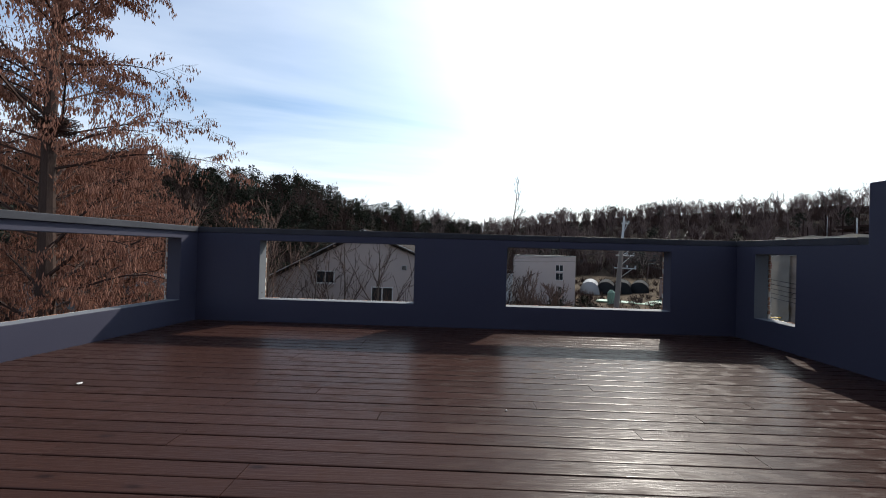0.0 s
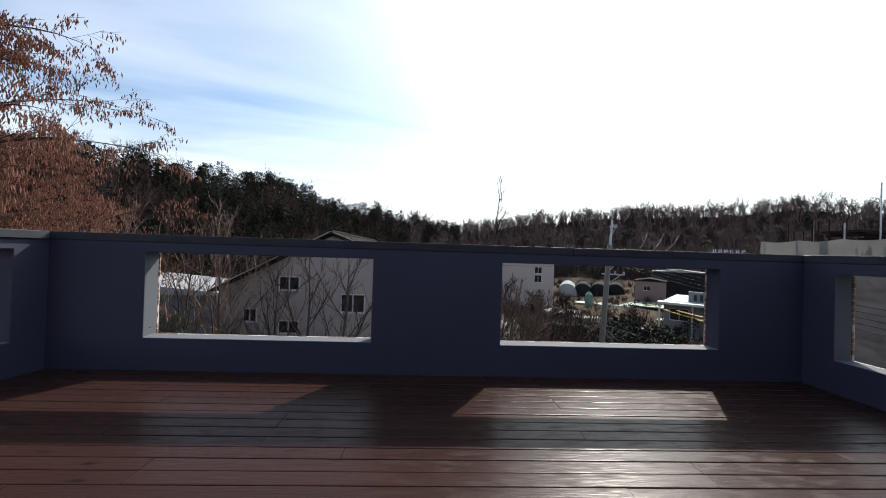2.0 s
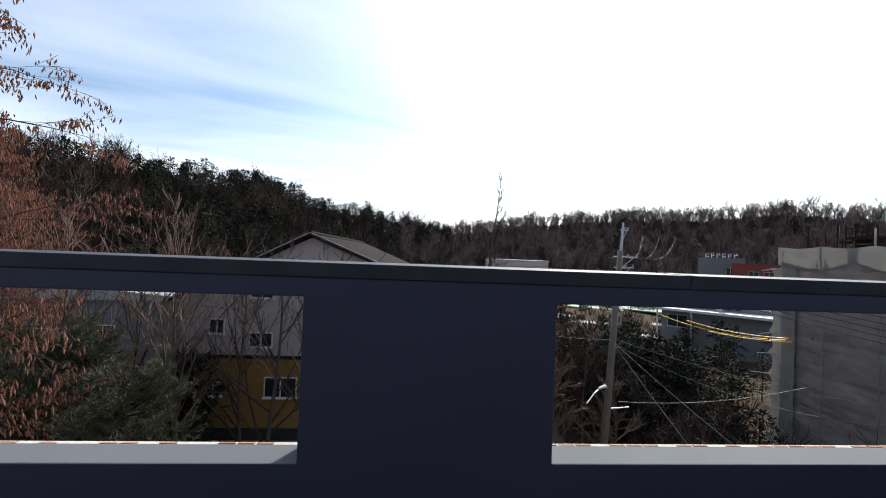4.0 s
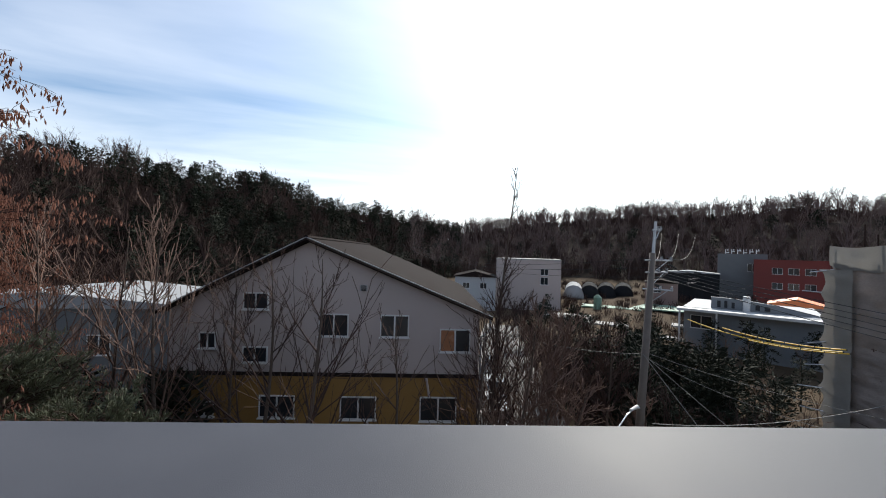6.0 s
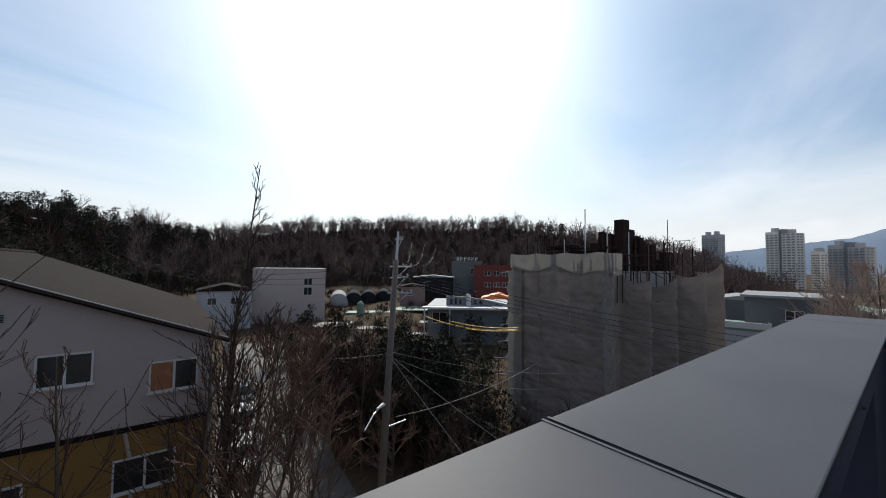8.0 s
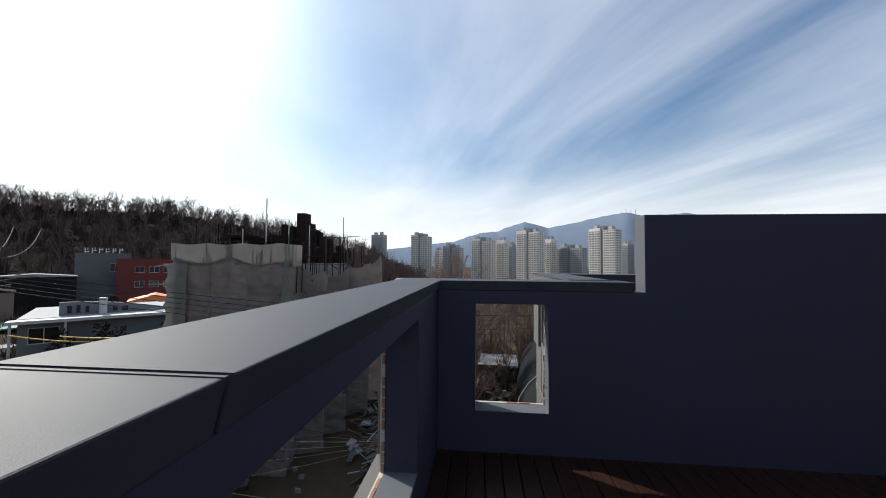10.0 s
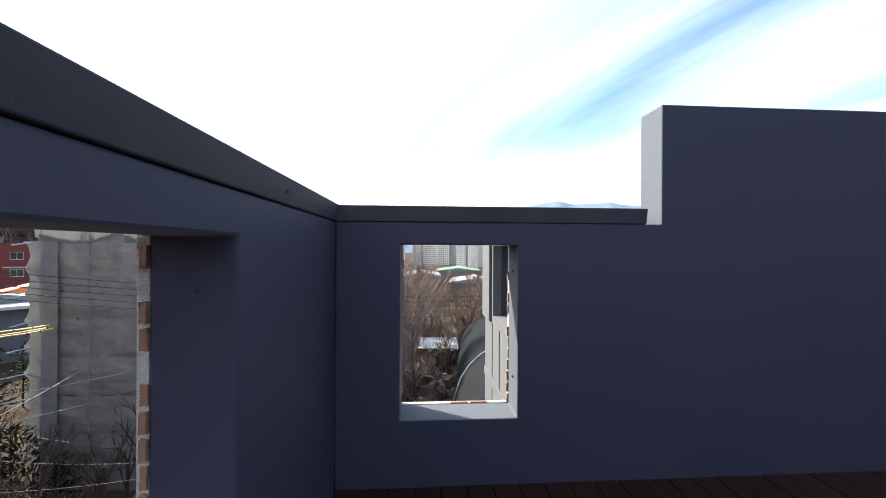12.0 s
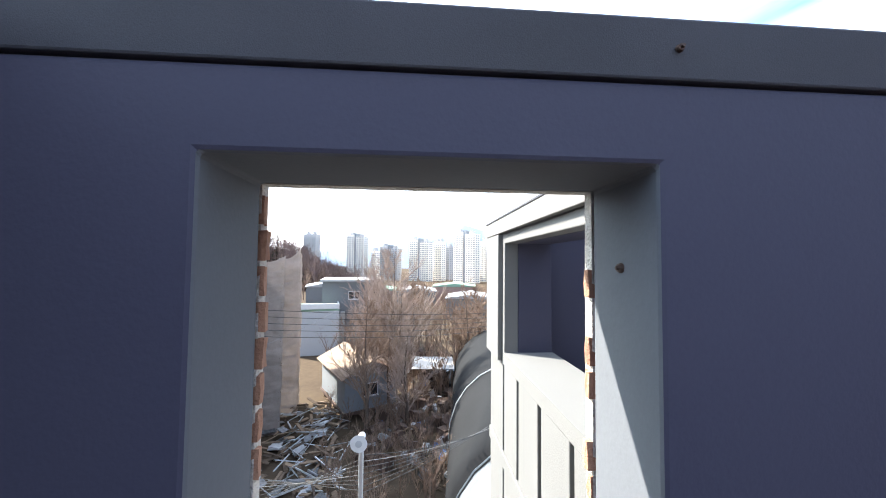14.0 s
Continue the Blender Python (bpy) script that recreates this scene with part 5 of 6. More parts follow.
# ---- utility pole, lamp, cables ----
def cable(parent, a, b, sag, r=0.012, mat=None, name="cable", n=18):
    bm = bmesh.new()
    a, b = Vector(a), Vector(b)
    pipe(bm, [a.lerp(b, k / n) - Vector((0, 0, sag * 4 * (k / n) * (1 - k / n))) for k in range(n + 1)], r, 4)
    return part(name, bm, mat or RUBBER, parent)


def build_pole():
    p = thing("utility_pole", "leaning concrete utility pole with steel arms and insulators", "utility pole")
    base, top = Vector((9.2, 14.26, GROUND_Z)), Vector((9.86, 14.26, 2.05))
    bm = bmesh.new()
    tube(bm, base, top, 0.19, 0.12, 14)
    part("shaft", bm, CONCRETE_POLE, p, smooth=True)
    bm = bmesh.new()
    tube(bm, top - Vector((0, 0, 0.3)), (9.95, 14.26, 3.35), 0.07, 0.05, 10)
    part("top_pipe", bm, STEEL, p)
    for z, w, turn in ((1.75, 1.1, 0.3), (1.25, 0.9, 0.3), (0.55, 0.8, -0.6), (3.0, 0.35, 0.3)):
        c = base.lerp(top, (z - GROUND_Z) / (2.05 - GROUND_Z))
        d = Vector((math.cos(turn), math.sin(turn), 0))
        arm = thing_part("crossarm", p)
        bm = bmesh.new()
        tube(bm, c - d * w * 0.35, c + d * w, 0.035, 0.035, 4)
        part("bar", bm, STEEL, arm)
        bm = bmesh.new()
        tube(bm, c + Vector((0, 0, -0.55)), c + d * w * 0.8, 0.02, 0.02, 4)
        part("strut", bm, STEEL, arm)
        for f in (0.45, 0.95):
            bm = bmesh.new()
            e = c + d * w * f
            tube(bm, e, e + Vector((0, 0, 0.10)), 0.045, 0.055, 8)
            tube(bm, e + Vector((0, 0, 0.10)), e + Vector((0, 0, 0.16)), 0.03, 0.05, 8)
            part("insulator", bm, GREY_PAINT, arm)
    # dead-end clamps and dark fittings
    rng = random.Random(8)
    for k in range(9):
        a = Vector((9.9 + rng.uniform(0, 1.5), 14.2 + rng.uniform(-0.5, 0.6), 1.2 + rng.uniform(-0.6, 0.5)))
        bm = bmesh.new()
        tube(bm, a, a + Vector((rng.uniform(0.15, 0.4), rng.uniform(-0.1, 0.1), rng.uniform(-0.2, 0.15))), 0.04, 0.025, 6)
        part("clamp", bm, RUBBER, p)
    c = Vector((9.42, 14.2, -4.3))
    lamp = thing_part("lamp_arm", p)
    bm = bmesh.new()
    pts = [c, c + Vector((-0.55, -0.5, 0.16)), c + Vector((-1.05, -0.9, 0.10)), c + Vector((-1.6, -1.3, -0.22))]
    for a, b in zip(pts, pts[1:]):
        tube(bm, a, b, 0.03, 0.03, 6)
    part("arm", bm, STEEL, lamp)
    bm = bmesh.new()
    e = pts[1]
    tube(bm, e + Vector((0.30, 0.26, -0.02)), e + Vector((-0.25, -0.22, 0.05)), 0.08, 0.05, 8)
    part("lamp_head", bm, WHITE_PAINT, lamp)
    bm = bmesh.new()
    tube(bm, Vector((9.35, 14.2, -5.3)), Vector((10.4, 14.1, -5.15)), 0.03, 0.03, 6)
    part("bracket", bm, STEEL, p)


build_pole()
lines = thing("overhead_cables", "sagging black and pale overhead cables between poles", "cables")
for k in range(5):
    cable(lines, (9.9, 14.2, 1.55 - 0.11 * k), (35, -15, -2.0 - 0.18 * k), 1.1 + 0.12 * k, 0.016)
for k in range(3):
    cable(lines, (9.9 + 0.3 * k, 14.3, 1.9), (40 + 3 * k, 60, 6.0), 1.5, 0.014)
    cable(lines, (9.8, 14.3, 1.85 - 0.4 * k), (-2 - k, 60, 3), 1.4, 0.012)
cable(lines, (9.45, 14.2, -2.1), (-1.0, 18.3, 0.3), 0.9, 0.016)
cable(lines, (9.5, 14.2, -2.0), (28, 4.0, -1.6), 1.5, 0.010, CABLE_GREY)
cable(lines, (9.5, 14.2, -2.1), (12.2, 3.0, -9.5), 0.4, 0.010, CABLE_GREY)
cable(lines, (9.5, 14.2, -2.1), (17.5, 5.2, -9.0), 0.5, 0.010, CABLE_GREY)
cable(lines, (9.5, 14.2, -2.2), (20.4, 11.0, -4.6), 0.8, 0.010, CABLE_GREY)
cable(lines, (9.9, 14.1, -4.9), (20.4, 13.0, -3.1), 0.5, 0.013, CABLE_GREY)
for k in range(7):
    cable(lines, (13.4, 0.63, -3.5 - 0.12 * k), (12 + 2.2 * k, 12 + k, -5.5 - 0.3 * k), 0.5, 0.007, CABLE_GREY if k == 3 else RUBBER)
    cable(lines, (13.4, 0.63, -3.4 - 0.15 * k), (18 + 1.5 * k, -6.5 - 0.4 * k, -3.2 - 0.4 * k), 0.6, 0.008, CABLE_GREY if k == 1 else RUBBER)

tubes = thing("yellow_cable_guards", "yellow plastic guard tubes clipped over power lines", "cable guard")
for dx, dz, f0 in ((0.0, 0.0, 0.0), (0.15, 0.20, 0.25), (0.3, -0.16, 0.42)):
    a, b = Vector((15.9 + dx, 20.4, -1.72 + dz)), Vector((19.3 + dx, 15.2, -2.15 + dz * 0.5))
    n = 9
    for k in range(n):
        f, g = f0 + (1 - f0) * k / n, f0 + (1 - f0) * (k + 0.93) / n
        sag = lambda u: Vector((0, 0, -0.35 * 4 * u * (1 - u)))
        bm = bmesh.new()
        tube(bm, a.lerp(b, f) + sag(f), a.lerp(b, g) + sag(g), 0.030, 0.030, 8)
        part("guard_tube", bm, YELLOW_TUBE, tubes)
        bm = bmesh.new()
        g2 = f0 + (1 - f0) * (k + 1) / n
        tube(bm, a.lerp(b, g) + sag(g), a.lerp(b, g2) + sag(g2), 0.036, 0.036, 6)
        part("clip", bm, RUBBER, tubes)


# ---- buildings on the flat ground ----
def at_bearing(bearing, d, z=None, eye=(0.8, -0.1)):
    a = radians(bearing)
    return pose(eye[0] + d * math.sin(a), eye[1] + d * math.cos(a), GROUND_Z if z is None else z, 0, 0, -bearing)


def block(name, label, m, width, depth, height, wall, roof=None, windows=(), gable=0.0, over=0.25, category="building", base=0.0):
    """A plain building whose front (local y 0) faces -y: wall, roof with overhang, windows with frame and panes."""
    t = thing(name, label, category, m)
    box_part("wall", (-width / 2, width / 2, 0, depth, -0.5 + base, height), wall, t)
    bm = bmesh.new()
    x, y0, y1 = width / 2 + over, -over, depth + over
    if gable:
        rows = [[bm.verts.new((xx, yy, zz)) for xx, zz in ((-x, height), (x, height), (x, height + 0.12), (0, height + gable), (-x, height + 0.12))] for yy in (y0, y1)]
        bm.faces.new(rows[0])
        bm.faces.new(rows[1][::-1])
        for k in range(5):
            j = (k + 1) % 5
            bm.faces.new((rows[0][j], rows[0][k], rows[1][k], rows[1][j]))
        bmesh.ops.recalc_face_normals(bm, faces=bm.faces)
    else:
        box(bm, -x, x, y0, y1, height + 0.002, height + 0.25)
    part("roof", bm, roof or wall, t)
    for a, b, c, d in windows:
        window_in(t, a, b, c, d, 0.0, 2)
    return t


block("warehouse", "plain white box building", at_bearing(15.3, 80), 13.6, 12, 10.4, WHITE_WALL, SLAB, [(2.6, 4.2, 5.2, 6.8), (2.6, 4.2, 7.2, 8.6)], over=0.05)
block("house", "small blue-grey house with a brown roof", at_bearing(7.2, 76), 8.5, 9, 6.6, GREY_PAINT, BROWN_ROOF, [(-2.6, -1.2, 4.2, 5.4), (1.0, 2.4, 4.2, 5.4)], 1.2)
block("red_building", "red building with rows of dark windows", at_bearing(46.2, 125), 15.2, 12, 11.6, RED_WALL, RED_WALL, [(-4 + 3.0 * i, -2 + 3.0 * i, z, z + 1.6) for i in range(3) for z in (4.4, 8.2)], over=0.05)
gb = block("grey_building", "grey building with a roof sign beside the red one", at_bearing(41.6, 128), 10.5, 12, 13.0, DIM_GREY, DIM_GREY, [(1.2, 3.2, 8.5, 10.6)], over=0.05)
for k in range(6):
    x = -3.6 + k * 1.3
    bm = bmesh.new()
    box(bm, x, x + 0.18, 0.2, 0.4, 13.26, 14.5)
    box(bm, x + 0.181, x + 0.85, 0.2, 0.4, 13.5 + 0.25 * (k % 3), 13.7 + 0.25 * (k % 3))
    box(bm, x + 0.5, x + 0.66, 0.2, 0.4, 14.0 + 0.1 * (k % 2), 14.6)
    part("sign_letter", bm, SIGN, gb)
block("orange_stall", "low stall with an orange awning", at_bearing(46.6, 75), 6.4, 5, 4.9, WHITE_WALL, ORANGE_ROOF, (), 1.1)
block("long_shed", "long low shed with a white roof", at_bearing(36.4, 120), 13, 8, 7.6, DARK_COVER, WHITE_ROOF, (), 0.7)
block("house", "low dusty-pink house with a dark roof", at_bearing(33.2, 104), 7, 7, 5.4, PINK_WALL, BROWN_ROOF, [(-1.5, 0, 3, 4.2)], 0.8)
block("white_roofed_shed", "long shed with a weathered white roof", pose(-25.5, 25.0, GROUND_Z, 0, 0, 4), 21, 9, 7.2, DIM_GREY, WHITE_ROOF, [(-4, -2.5, 4, 5.4), (3, 4.5, 4, 5.4)], 1.1)


def build_hall():
    t = block("hall", "pale hall with a curved sign wall and a white canopy", at_bearing(42.4, 55), 12.6, 12, 5.3, BLUEGREY, GREY_PAINT, [(-5.6, -3.4, 3.0, 4.6)], over=0.1)
    box_part("canopy", (-6.9, 6.4, -1.6, -0.101, 5.2, 5.5), WHITE_PAINT, t)
    for x in (-6.6, -2.9):
        box_part("post", (x - 0.09, x + 0.09, -1.5, -1.3, 0, 5.2), WHITE_PAINT, t)
    bm = bmesh.new()
    n, rows = 16, []
    for k in range(n + 1):
        x = -3.6 + 9.8 * k / n
        z = 6.95 - 1.3 * ((x + 3.6) / 9.8) ** 2
        rows.append([bm.verts.new((x, y, zz)) for y, zz in ((1.0, 5.56), (1.0, z), (1.4, z), (1.4, 5.56))])
    for r, s in zip(rows, rows[1:]):
        for k in range(4):
            j = (k + 1) % 4
            bm.faces.new((r[k], r[j], s[j], s[k]))
    bm.faces.new(rows[0])
    bm.faces.new(rows[-1][::-1])
    bmesh.ops.recalc_face_normals(bm, faces=bm.faces)
    part("sign_wall", bm, BLUEGREY, t, "pale curved sign wall with dark marks")
    for k, (x, w, h) in enumerate(((-3.0, 0.35, 0.8), (-2.3, 0.3, 0.85), (-1.6, 0.3, 0.7), (0.6, 0.4, 0.6), (1.4, 0.5, 0.5))):
        box_part("sign_letter", (x, x + w, 0.93, 0.997, 5.75, 5.75 + h), DARK_GAP, t)
    bm = bmesh.new()
    tube(bm, (-0.2, 0.8, 5.5), (-0.2, 0.8, 7.3), 0.35, 0.35, 12)
    part("flue", bm, WHITE_PAINT, t)


build_hall()


def vault(name, label, m, length, half, height, mat, rim=None, n=14):
    """A barrel-vaulted plastic house along local y, with ends and hoops."""
    t = thing(name, label, "greenhouse", m)
    bm = bmesh.new()
    rows = []
    steps = 10
    for s in range(steps + 1):
        yy = length * s / steps
        rows.append([bm.verts.new((half * math.cos(math.pi * k / n), yy, height * math.sin(math.pi * k / n) ** 0.8 + 0.06 * noise.noise((k * 0.9, yy * 0.8, half)))) for k in range(n + 1)])
    for r, q in zip(rows, rows[1:]):
        for k in range(n):
            bm.faces.new((r[k], r[k + 1], q[k + 1], q[k]))
    bm.faces.new(rows[0][::-1])
    bm.faces.new(rows[-1])
    bmesh.ops.recalc_face_normals(bm, faces=bm.faces)
    part("cover", bm, mat, t, smooth=True)
    for s in ((4,) if rim and mat is DARK_COVER else (0, steps)):
        bm = bmesh.new()
        yy = length * s / steps
        pipe(bm, [(half * 1.012 * math.cos(math.pi * k / n), yy, height * 1.02 * max(0, math.sin(math.pi * k / n)) ** 0.8) for k in range(n + 1)], 0.035, 5)
        part("hoop", bm, rim if rim and s == 4 and mat is DARK_COVER else mat, t)


for k in range(4):
    vault("greenhouse", "barrel-vaulted greenhouse with a pale end", at_bearing(22.0 + 2.2 * k, 105 + 3 * k), 16, 2.6, 3.4, WHITE_ROOF if k == 0 else DARK_COVER)
for k, (b, d, w, l, mat) in enumerate(((21, 70, 9, 5, SLAB), (26, 66, 8, 3, SLAB), (33.5, 92, 15, 10, GREEN_ROOF), (27, 88, 12, 4, GREEN_ROOF), (33, 60, 6, 2, WHITE_ROOF), (38, 72, 9, 3, SLAB))):
    box_thing = thing("ground_sheet", "pale sheeting laid over rows on the field", "sheeting", at_bearing(b, d, GROUND_Z + 0.05))
    box_part("sheet", (-w / 2, w / 2, 0, l, 0, 0.25), mat, box_thing)
bt = thing("water_tank", "turquoise plastic water tank", "tank", at_bearing(25.3, 86))
bm = bmesh.new()
tube(bm, (0, 0, 0), (0, 0, 2.6), 0.8, 0.8, 12)
tube(bm, (0, 0, 2.6), (0, 0, 3.2), 0.8, 0.3, 12)
part("tank", bm, GREEN_ROOF, bt)


# ---- yard seen through the small opening ----
vault("greenhouse", "barrel-vaulted shed under pale blue tarpaulin", pose(12.6, -5.9, GROUND_Z, 0, 0, -97), 4.9, 4.7, 4.9, BLUE_COVER, WHITE_PAINT)
vault("greenhouse", "barrel-vaulted shed under black shade cloth", pose(17.6, -6.5, GROUND_Z, 0, 0, -97), 20.0, 4.9, 5.3, DARK_COVER, WHITE_PAINT)


def build_hut():
    h = thing("hut", "pale blue-grey hut on stilts with a rusty roof", "hut", pose(31.0, 2.5, GROUND_Z - 0.6, 0, 0, -62))
    box_part("wall", (-1.9, 1.9, 0, 6.2, 1.3, 3.7), BLUEGREY, h)
    box_part("floor_beam", (-2.0, 2.0, -0.1, 6.3, 1.1, 1.299), DARK_STEEL, h)
    for x in (-1.7, 0, 1.7):
        for y in (0.2, 3, 6):
            box_part("stilt", (x - 0.08, x + 0.08, y - 0.08, y + 0.08, 0, 1.1), DARK_STEEL, h)
    for s in (-1, 1):
        bm = bmesh.new()
        rows = []
        for k in range(49):
            y0, lift = -0.4 + k * 0.145, 0.06 * (k % 2)
            rows.append([bm.verts.new(v) for v in ((0, y0, 4.75 + lift), (s * 2.3, y0, 3.66 + lift), (s * 2.3, y0, 3.60 + lift), (0, y0, 4.69 + lift))])
        for r, q in zip(rows, rows[1:]):
            for k in range(4):
                j = (k + 1) % 4
                bm.faces.new((r[k], r[j], q[j], q[k]))
        bmesh.ops.recalc_face_normals(bm, faces=bm.faces)
        part("roof", bm, RUST_ROOF, h, "rusty corrugated roof slope")
    for y in (0.0, 6.1):
        bm = bmesh.new()
        vs = [bm.verts.new(v) for v in ((-1.9, y, 3.7), (1.9, y, 3.7), (0, y, 4.66))]
        us = [bm.verts.new((v.co.x, y + 0.1, v.co.z)) for v in vs]
        bm.faces.new(vs)
        bm.faces.new(us[::-1])
        for k in range(3):
            j = (k + 1) % 3
            bm.faces.new((vs[j], vs[k], us[k], us[j]))
        part("gable_panel", bm, WHITE_WALL, h)
    window_in(h, -0.7, 0.5, 2.2, 3.1, 0.0, 2)


build_hut()
cb = block("concrete_house", "grey concrete house with a white roof edge", at_bearing(80.2, 48, None, EYE2), 7.4, 9, 8.6, DIM_GREY, WHITE_ROOF, [(-0.5, 0.9, 6.4, 7.4), (2.0, 3.2, 6.4, 7.4)], over=0.3)
for k in range(11):
    box_part("stair_step", (-5.6 + 0.42 * k, -5.1 + 0.42 * k, -1.4, -0.3, 0, 2.2 + 0.27 * k), SLAB, cb)
annex = block("annex", "low annex with a green waterproofed roof", at_bearing(75.2, 46, None, EYE2), 5.0, 7, 5.2, GREY_PAINT, GREEN_ROOF, (), over=0.0)
for x0, x1, y0, y1 in ((-2.5, 2.5, -0.15, 0.0), (-2.5, -2.35, 0.001, 7), (2.35, 2.5, 0.001, 7)):
    box_part("roof_rail", (x0, x1, y0, y1, 5.46, 6.1), WHITE_PAINT, annex)
for b, d, w, h in ((83, 86, 13, 4.7), (90, 84, 9, 4.6), (98.5, 74, 10, 4.0), (76, 92, 8, 5.2), (96, 100, 12, 4.8)):
    block("shed", "long shed with a weathered white roof", at_bearing(b, d, None, EYE2), w, 12, h, PINK_WALL if w > 11 else DIM_GREY, WHITE_ROOF if w < 12 else GREEN_ROOF, (), 0.9)
ws = block("open_shed", "small open shed with a corrugated white roof", at_bearing(92.7, 31, None, EYE2), 3.3, 3.4, 0.3, TIMBER, TIMBER, ())
box_part("top_sheet", (-1.8, 1.8, -0.4, 3.6, 2.2, 2.26), WHITE_ROOF, ws)
for x in (-1.6, 1.6):
    for y in (-0.2, 3.3):
        box_part("post", (x - 0.05, x + 0.05, y - 0.05, y + 0.05, 0.55, 2.2), TIMBER, ws)

sp = thing("speaker_pole", "grey steel pole with a white horn loudspeaker", "loudspeaker pole", pose(13.4, 0.63, GROUND_Z))
bm = bmesh.new()
tube(bm, (0, 0, 0), (0, 0, 6.7), 0.07, 0.06, 10)
part("pole", bm, STEEL, sp)
horn = thing_part("loudspeaker", sp)
bm = bmesh.new()
tube(bm, (-0.30, 0.02, 6.80), (-0.05, 0, 6.80), 0.20, 0.06, 18)
tube(bm, (-0.05, 0, 6.80), (0.12, 0, 6.80), 0.09, 0.09, 12)
part("horn", bm, WHITE_PAINT, horn)
bm = bmesh.new()
tube(bm, (-0.312, 0.02, 6.80), (-0.302, 0.02, 6.80), 0.08, 0.08, 14)
part("driver", bm, GREY_PAINT, horn)


def litter(name, label, category, mat, count, seed, b0, b1, d0, d1, size):
    """Heaps of loose pieces, tilted every way, lying on the ground."""
    rng = random.Random(seed)
    bm = bmesh.new()
    for _ in range(count):
        b, d = radians(rng.uniform(b0, b1)), rng.uniform(d0, d1)
        l, w, h = size[0] * rng.uniform(0.4, 1.2), size[1] * rng.uniform(0.4, 1.2), size[2] * rng.uniform(0.5, 1.5)
        vs = box(bm, -l / 2, l / 2, -w / 2, w / 2, -h / 2, h / 2)
        m = pose(EYE2[0] + d * math.sin(b), EYE2[1] + d * math.cos(b), GROUND_Z + 0.1 + rng.uniform(0, 0.5), rng.uniform(-25, 25), rng.uniform(-25, 25), rng.uniform(0, 360))
        bmesh.ops.transform(bm, matrix=m, verts=vs)
    return tagged(part(name, bm, mat), label, category, kind="stuff")


litter("timber_scrap", "heaps of broken boards and timber scrap", "debris", TIMBER, 120, 1, 68, 79, 17, 30, (1.4, 0.22, 0.05))
litter("sheet_scrap", "heaps of broken pale panels", "debris", PLASTIC_WHITE, 45, 2, 67, 79, 16, 29, (0.9, 0.6, 0.05))
litter("pipe_scrap", "scattered grey pipes and rods", "debris", STEEL, 60, 3, 69, 80, 17, 28, (2.2, 0.06, 0.06))
litter("plastic_litter", "scattered pale plastic bags and boxes", "debris", PLASTIC_WHITE, 80, 4, 83, 97, 18, 38, (0.5, 0.4, 0.3))
litter("blue_crates", "scattered blue plastic crates", "debris", BLUE_PLASTIC, 14, 5, 84, 96, 20, 36, (0.5, 0.4, 0.35))
litter("yard_timber", "scattered planks in the yard", "debris", TIMBER, 80, 6, 84, 99, 18, 46, (1.2, 0.2, 0.08))
litter("yard_junk", "dark heaps of junk in the yard", "debris", DARK_STEEL, 120, 7, 82, 98, 20, 46, (0.9, 0.7, 0.6))
litter("roadside_litter", "pale stones and litter by the lane", "debris", PLASTIC_WHITE, 40, 8, 25, 60, 12, 26, (0.4, 0.3, 0.2))
car(38.0, -3.6, -70, CAR_DARK, "dark car parked in the yard")


# ---- small things ----
nest = thing("bird_nest", "dark bird nest of twigs in the redwood", "nest", pose(-10.85, 4.3, 4.5))
nest_tw, nest_rng = Twigs(), random.Random(77)
for _ in range(420):
    a, r = nest_rng.uniform(0, math.tau), nest_rng.uniform(0.05, 0.50)
    c = Vector((r * math.cos(a), r * math.sin(a), nest_rng.uniform(-0.25, 0.18) * (1.3 - r)))
    d = Vector((-math.sin(a), math.cos(a), nest_rng.uniform(-0.4, 0.4))) * nest_rng.uniform(0.15, 0.3)
    nest_tw.limb(c - d, c + d, 0.010, 0.006, 3)
nest_tw.object("twig_bowl", TWIG_DARK, nest)
for x, y, s in ((-2.68, -2.77, 0.022), (0.9, -3.0, 0.008), (1.5, -2.2, 0.008)):
    bm = bmesh.new()
    vs = [bm.verts.new((s * math.cos(k * 1.05) * (1 + 0.4 * math.sin(k * 2.3)), s * math.sin(k * 1.05), 0.004 + 0.008 * math.sin(k * 1.9))) for k in range(6)]
    top_v = bm.verts.new((0, 0, 0.016))
    for k in range(6):
        bm.faces.new((vs[k], vs[(k + 1) % 6], top_v))
    bm.faces.new(vs[::-1])
    ob = part("paper_scrap", bm, WHITE_PAINT)
    ob.location = (x, y, 0.001)
    tagged(ob, "tiny white scrap of paper lying on the deck", "scrap", "scraps on the deck")


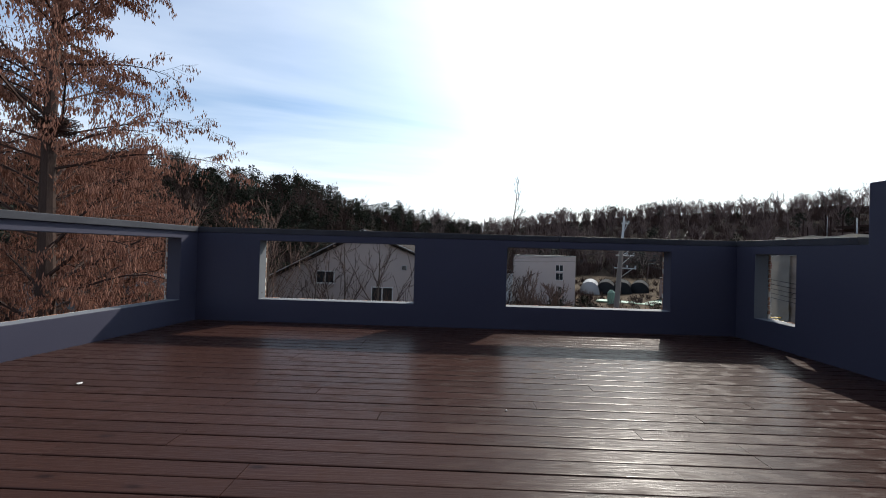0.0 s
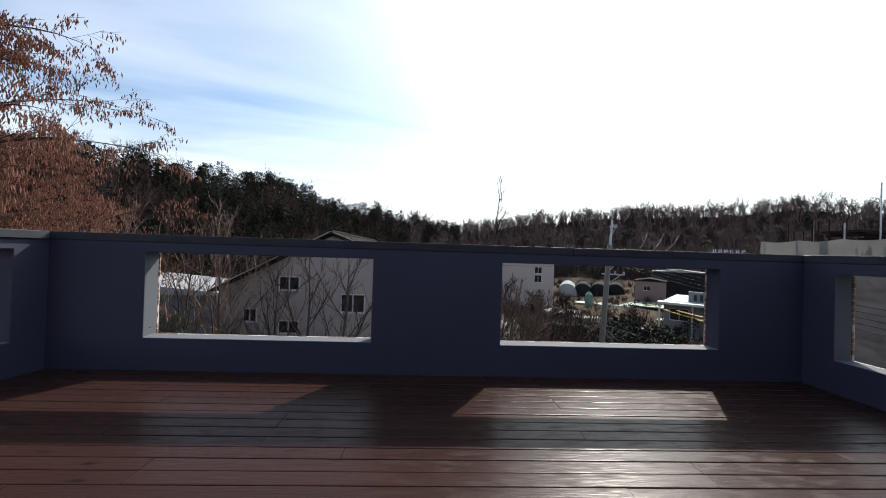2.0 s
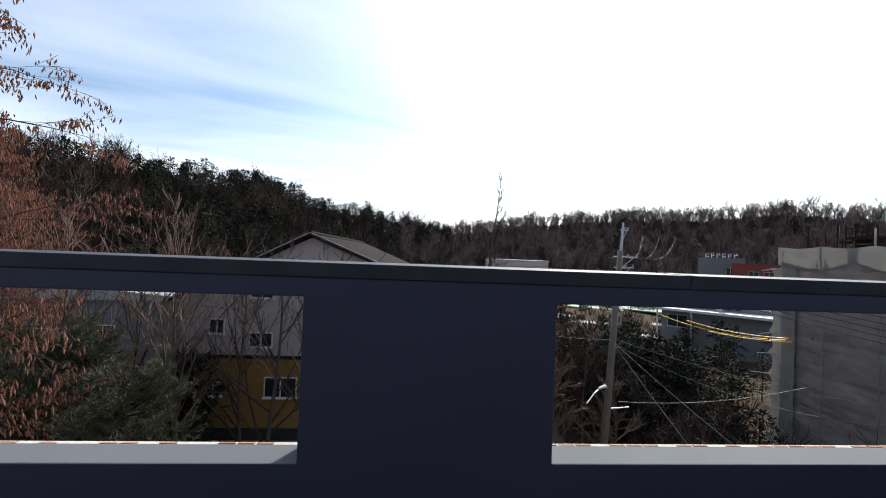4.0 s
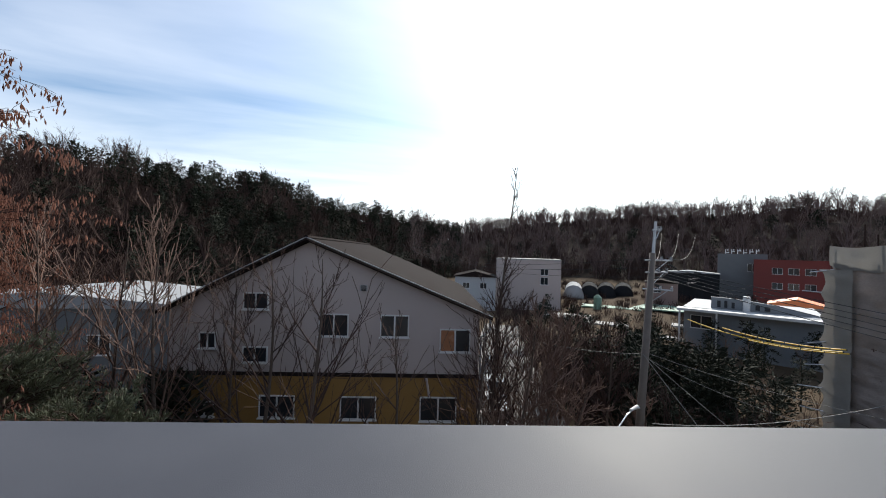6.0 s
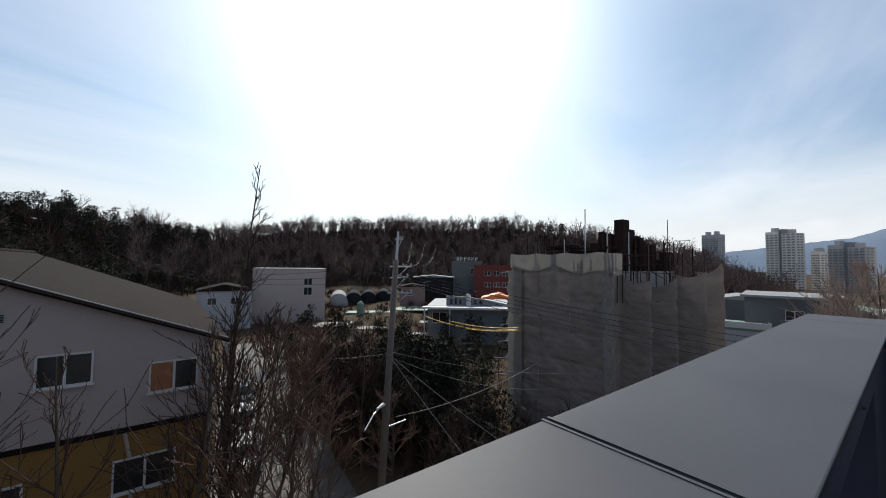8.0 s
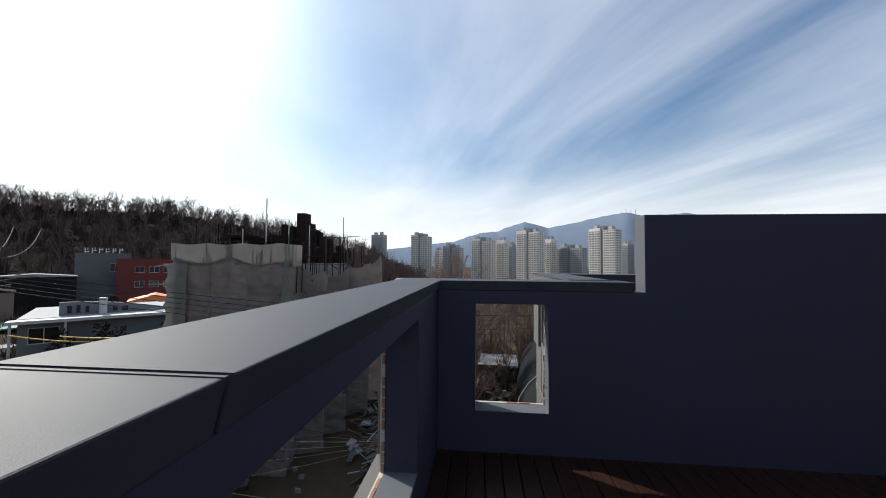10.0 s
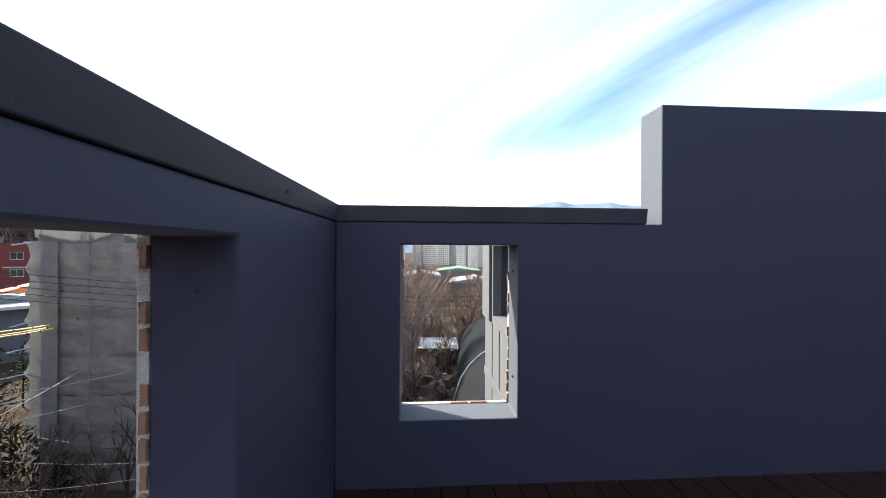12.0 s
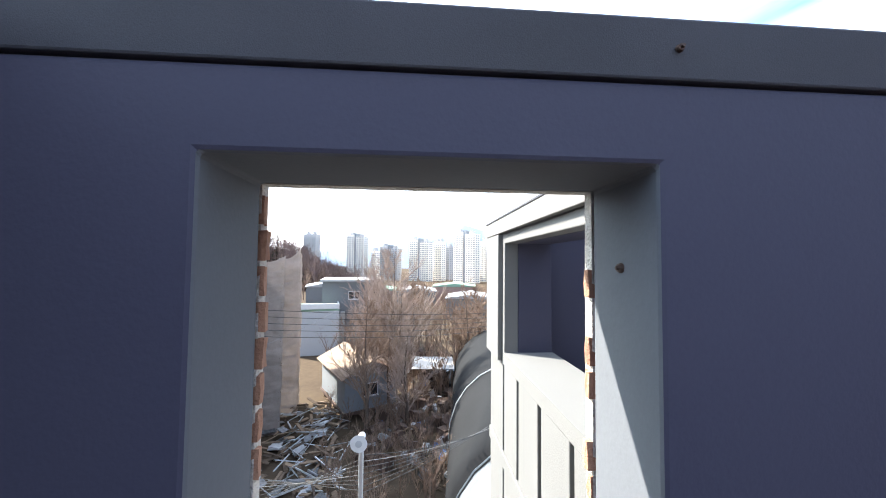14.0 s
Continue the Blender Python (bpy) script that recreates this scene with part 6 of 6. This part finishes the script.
# ---- deck boards, one by one ----
def build_deck():
    rng = random.Random(2)
    pitch, meshes = 0.14, {}
    rows = int(-YB / pitch)
    for r in range(rows):
        y1 = -0.004 - r * pitch
        cuts = [XL + 0.006 + SPLAY * (y1 - 0.01)]
        first = rng.choice((1.2, 1.8, 2.4, 3.0, 3.6))
        x = XL + first
        while x < XR - 0.5:
            cuts.append(round(x, 2))
            x += 3.6
        cuts.append(XR - 0.006)
        for a, b in zip(cuts, cuts[1:]):
            n = round((b - a) - 0.004, 3)
            if n not in meshes:
                bm = bmesh.new()
                w = pitch - 0.0045
                edge = [(0, -0.006), (0.0014, -0.0028), (0.004, -0.0011), (0.0105, 0)]
                prof = [(0, -0.03), (w, -0.03)] + [(w - yy, zz) for yy, zz in edge] + [(yy, zz) for yy, zz in edge[::-1]]
                rows_v = [[bm.verts.new((x0, -w + yy, zz)) for yy, zz in prof] for x0 in (0, n)]
                bm.faces.new(rows_v[0])
                bm.faces.new(rows_v[1][::-1])
                for k in range(10):
                    j = (k + 1) % 10
                    bm.faces.new((rows_v[0][j], rows_v[0][k], rows_v[1][k], rows_v[1][j]))
                bmesh.ops.recalc_face_normals(bm, faces=bm.faces)
                meshes[n] = mesh_from("board", bm, DECK)
            ob = new("board", meshes[n])
            ob.parent = floor
            ob.location = (a + 0.002, y1, rng.uniform(-0.0015, 0.0015))
            ob.rotation_euler = (rng.uniform(-0.006, 0.006), 0, 0)


build_deck()


# ---- raw brick ends round the openings ----
def build_bricks():
    rng = random.Random(3)
    shapes = []
    for k in range(5):
        bm = bmesh.new()
        vs = box(bm, -0.5, 0.5, -0.5, 0.5, -0.5, 0.5)
        bmesh.ops.subdivide_edges(bm, edges=bm.edges[:], cuts=1, use_grid_fill=True)
        for v in bm.verts:
            v.co += Vector((rng.uniform(-1, 1), rng.uniform(-1, 1), rng.uniform(-1, 1))) * 0.035
        shapes.append(mesh_from("brick", bm, BRICK))

    def brick(parent, c, size):
        ob = new("brick", rng.choice(shapes))
        ob.parent, ob.location, ob.scale = parent, c, size

    for parent, holes, along, base, sgn in ((wall_front, FRONT_HOLES, "x", 0.0, 1), (wall_right, RIGHT_RAW, "y", XR, 1), (wall_left, LEFT_HOLES, "y", XL, -1)):
        for a, b, c, d in holes:
            t = base + sgn * (CORE + 0.009)
            z = c + 0.02
            while z < d - 0.03:
                for u, s in ((a, 1), (b, -1)):
                    if rng.random() < 0.82:
                        stick = rng.uniform(0.0, 0.009)
                        cu = u + s * (stick - 0.03)
                        size = (0.06, 0.017, 0.054) if along == "x" else (0.017, 0.06, 0.054)
                        brick(parent, (cu, t, z) if along == "x" else (t + (SPLAY * cu if sgn < 0 else 0), cu, z), size)
                z += 0.067
            u = a + 0.06
            while u < b - 0.05:
                if rng.random() < 0.5:
                    size = (0.10, 0.017, 0.05) if along == "x" else (0.017, 0.10, 0.05)
                    zc = c - 0.025 + rng.uniform(-0.002, 0.003)
                    brick(parent, (u, t, zc) if along == "x" else (t + (SPLAY * u if sgn < 0 else 0), u, zc), size)
                u += 0.115


build_bricks()
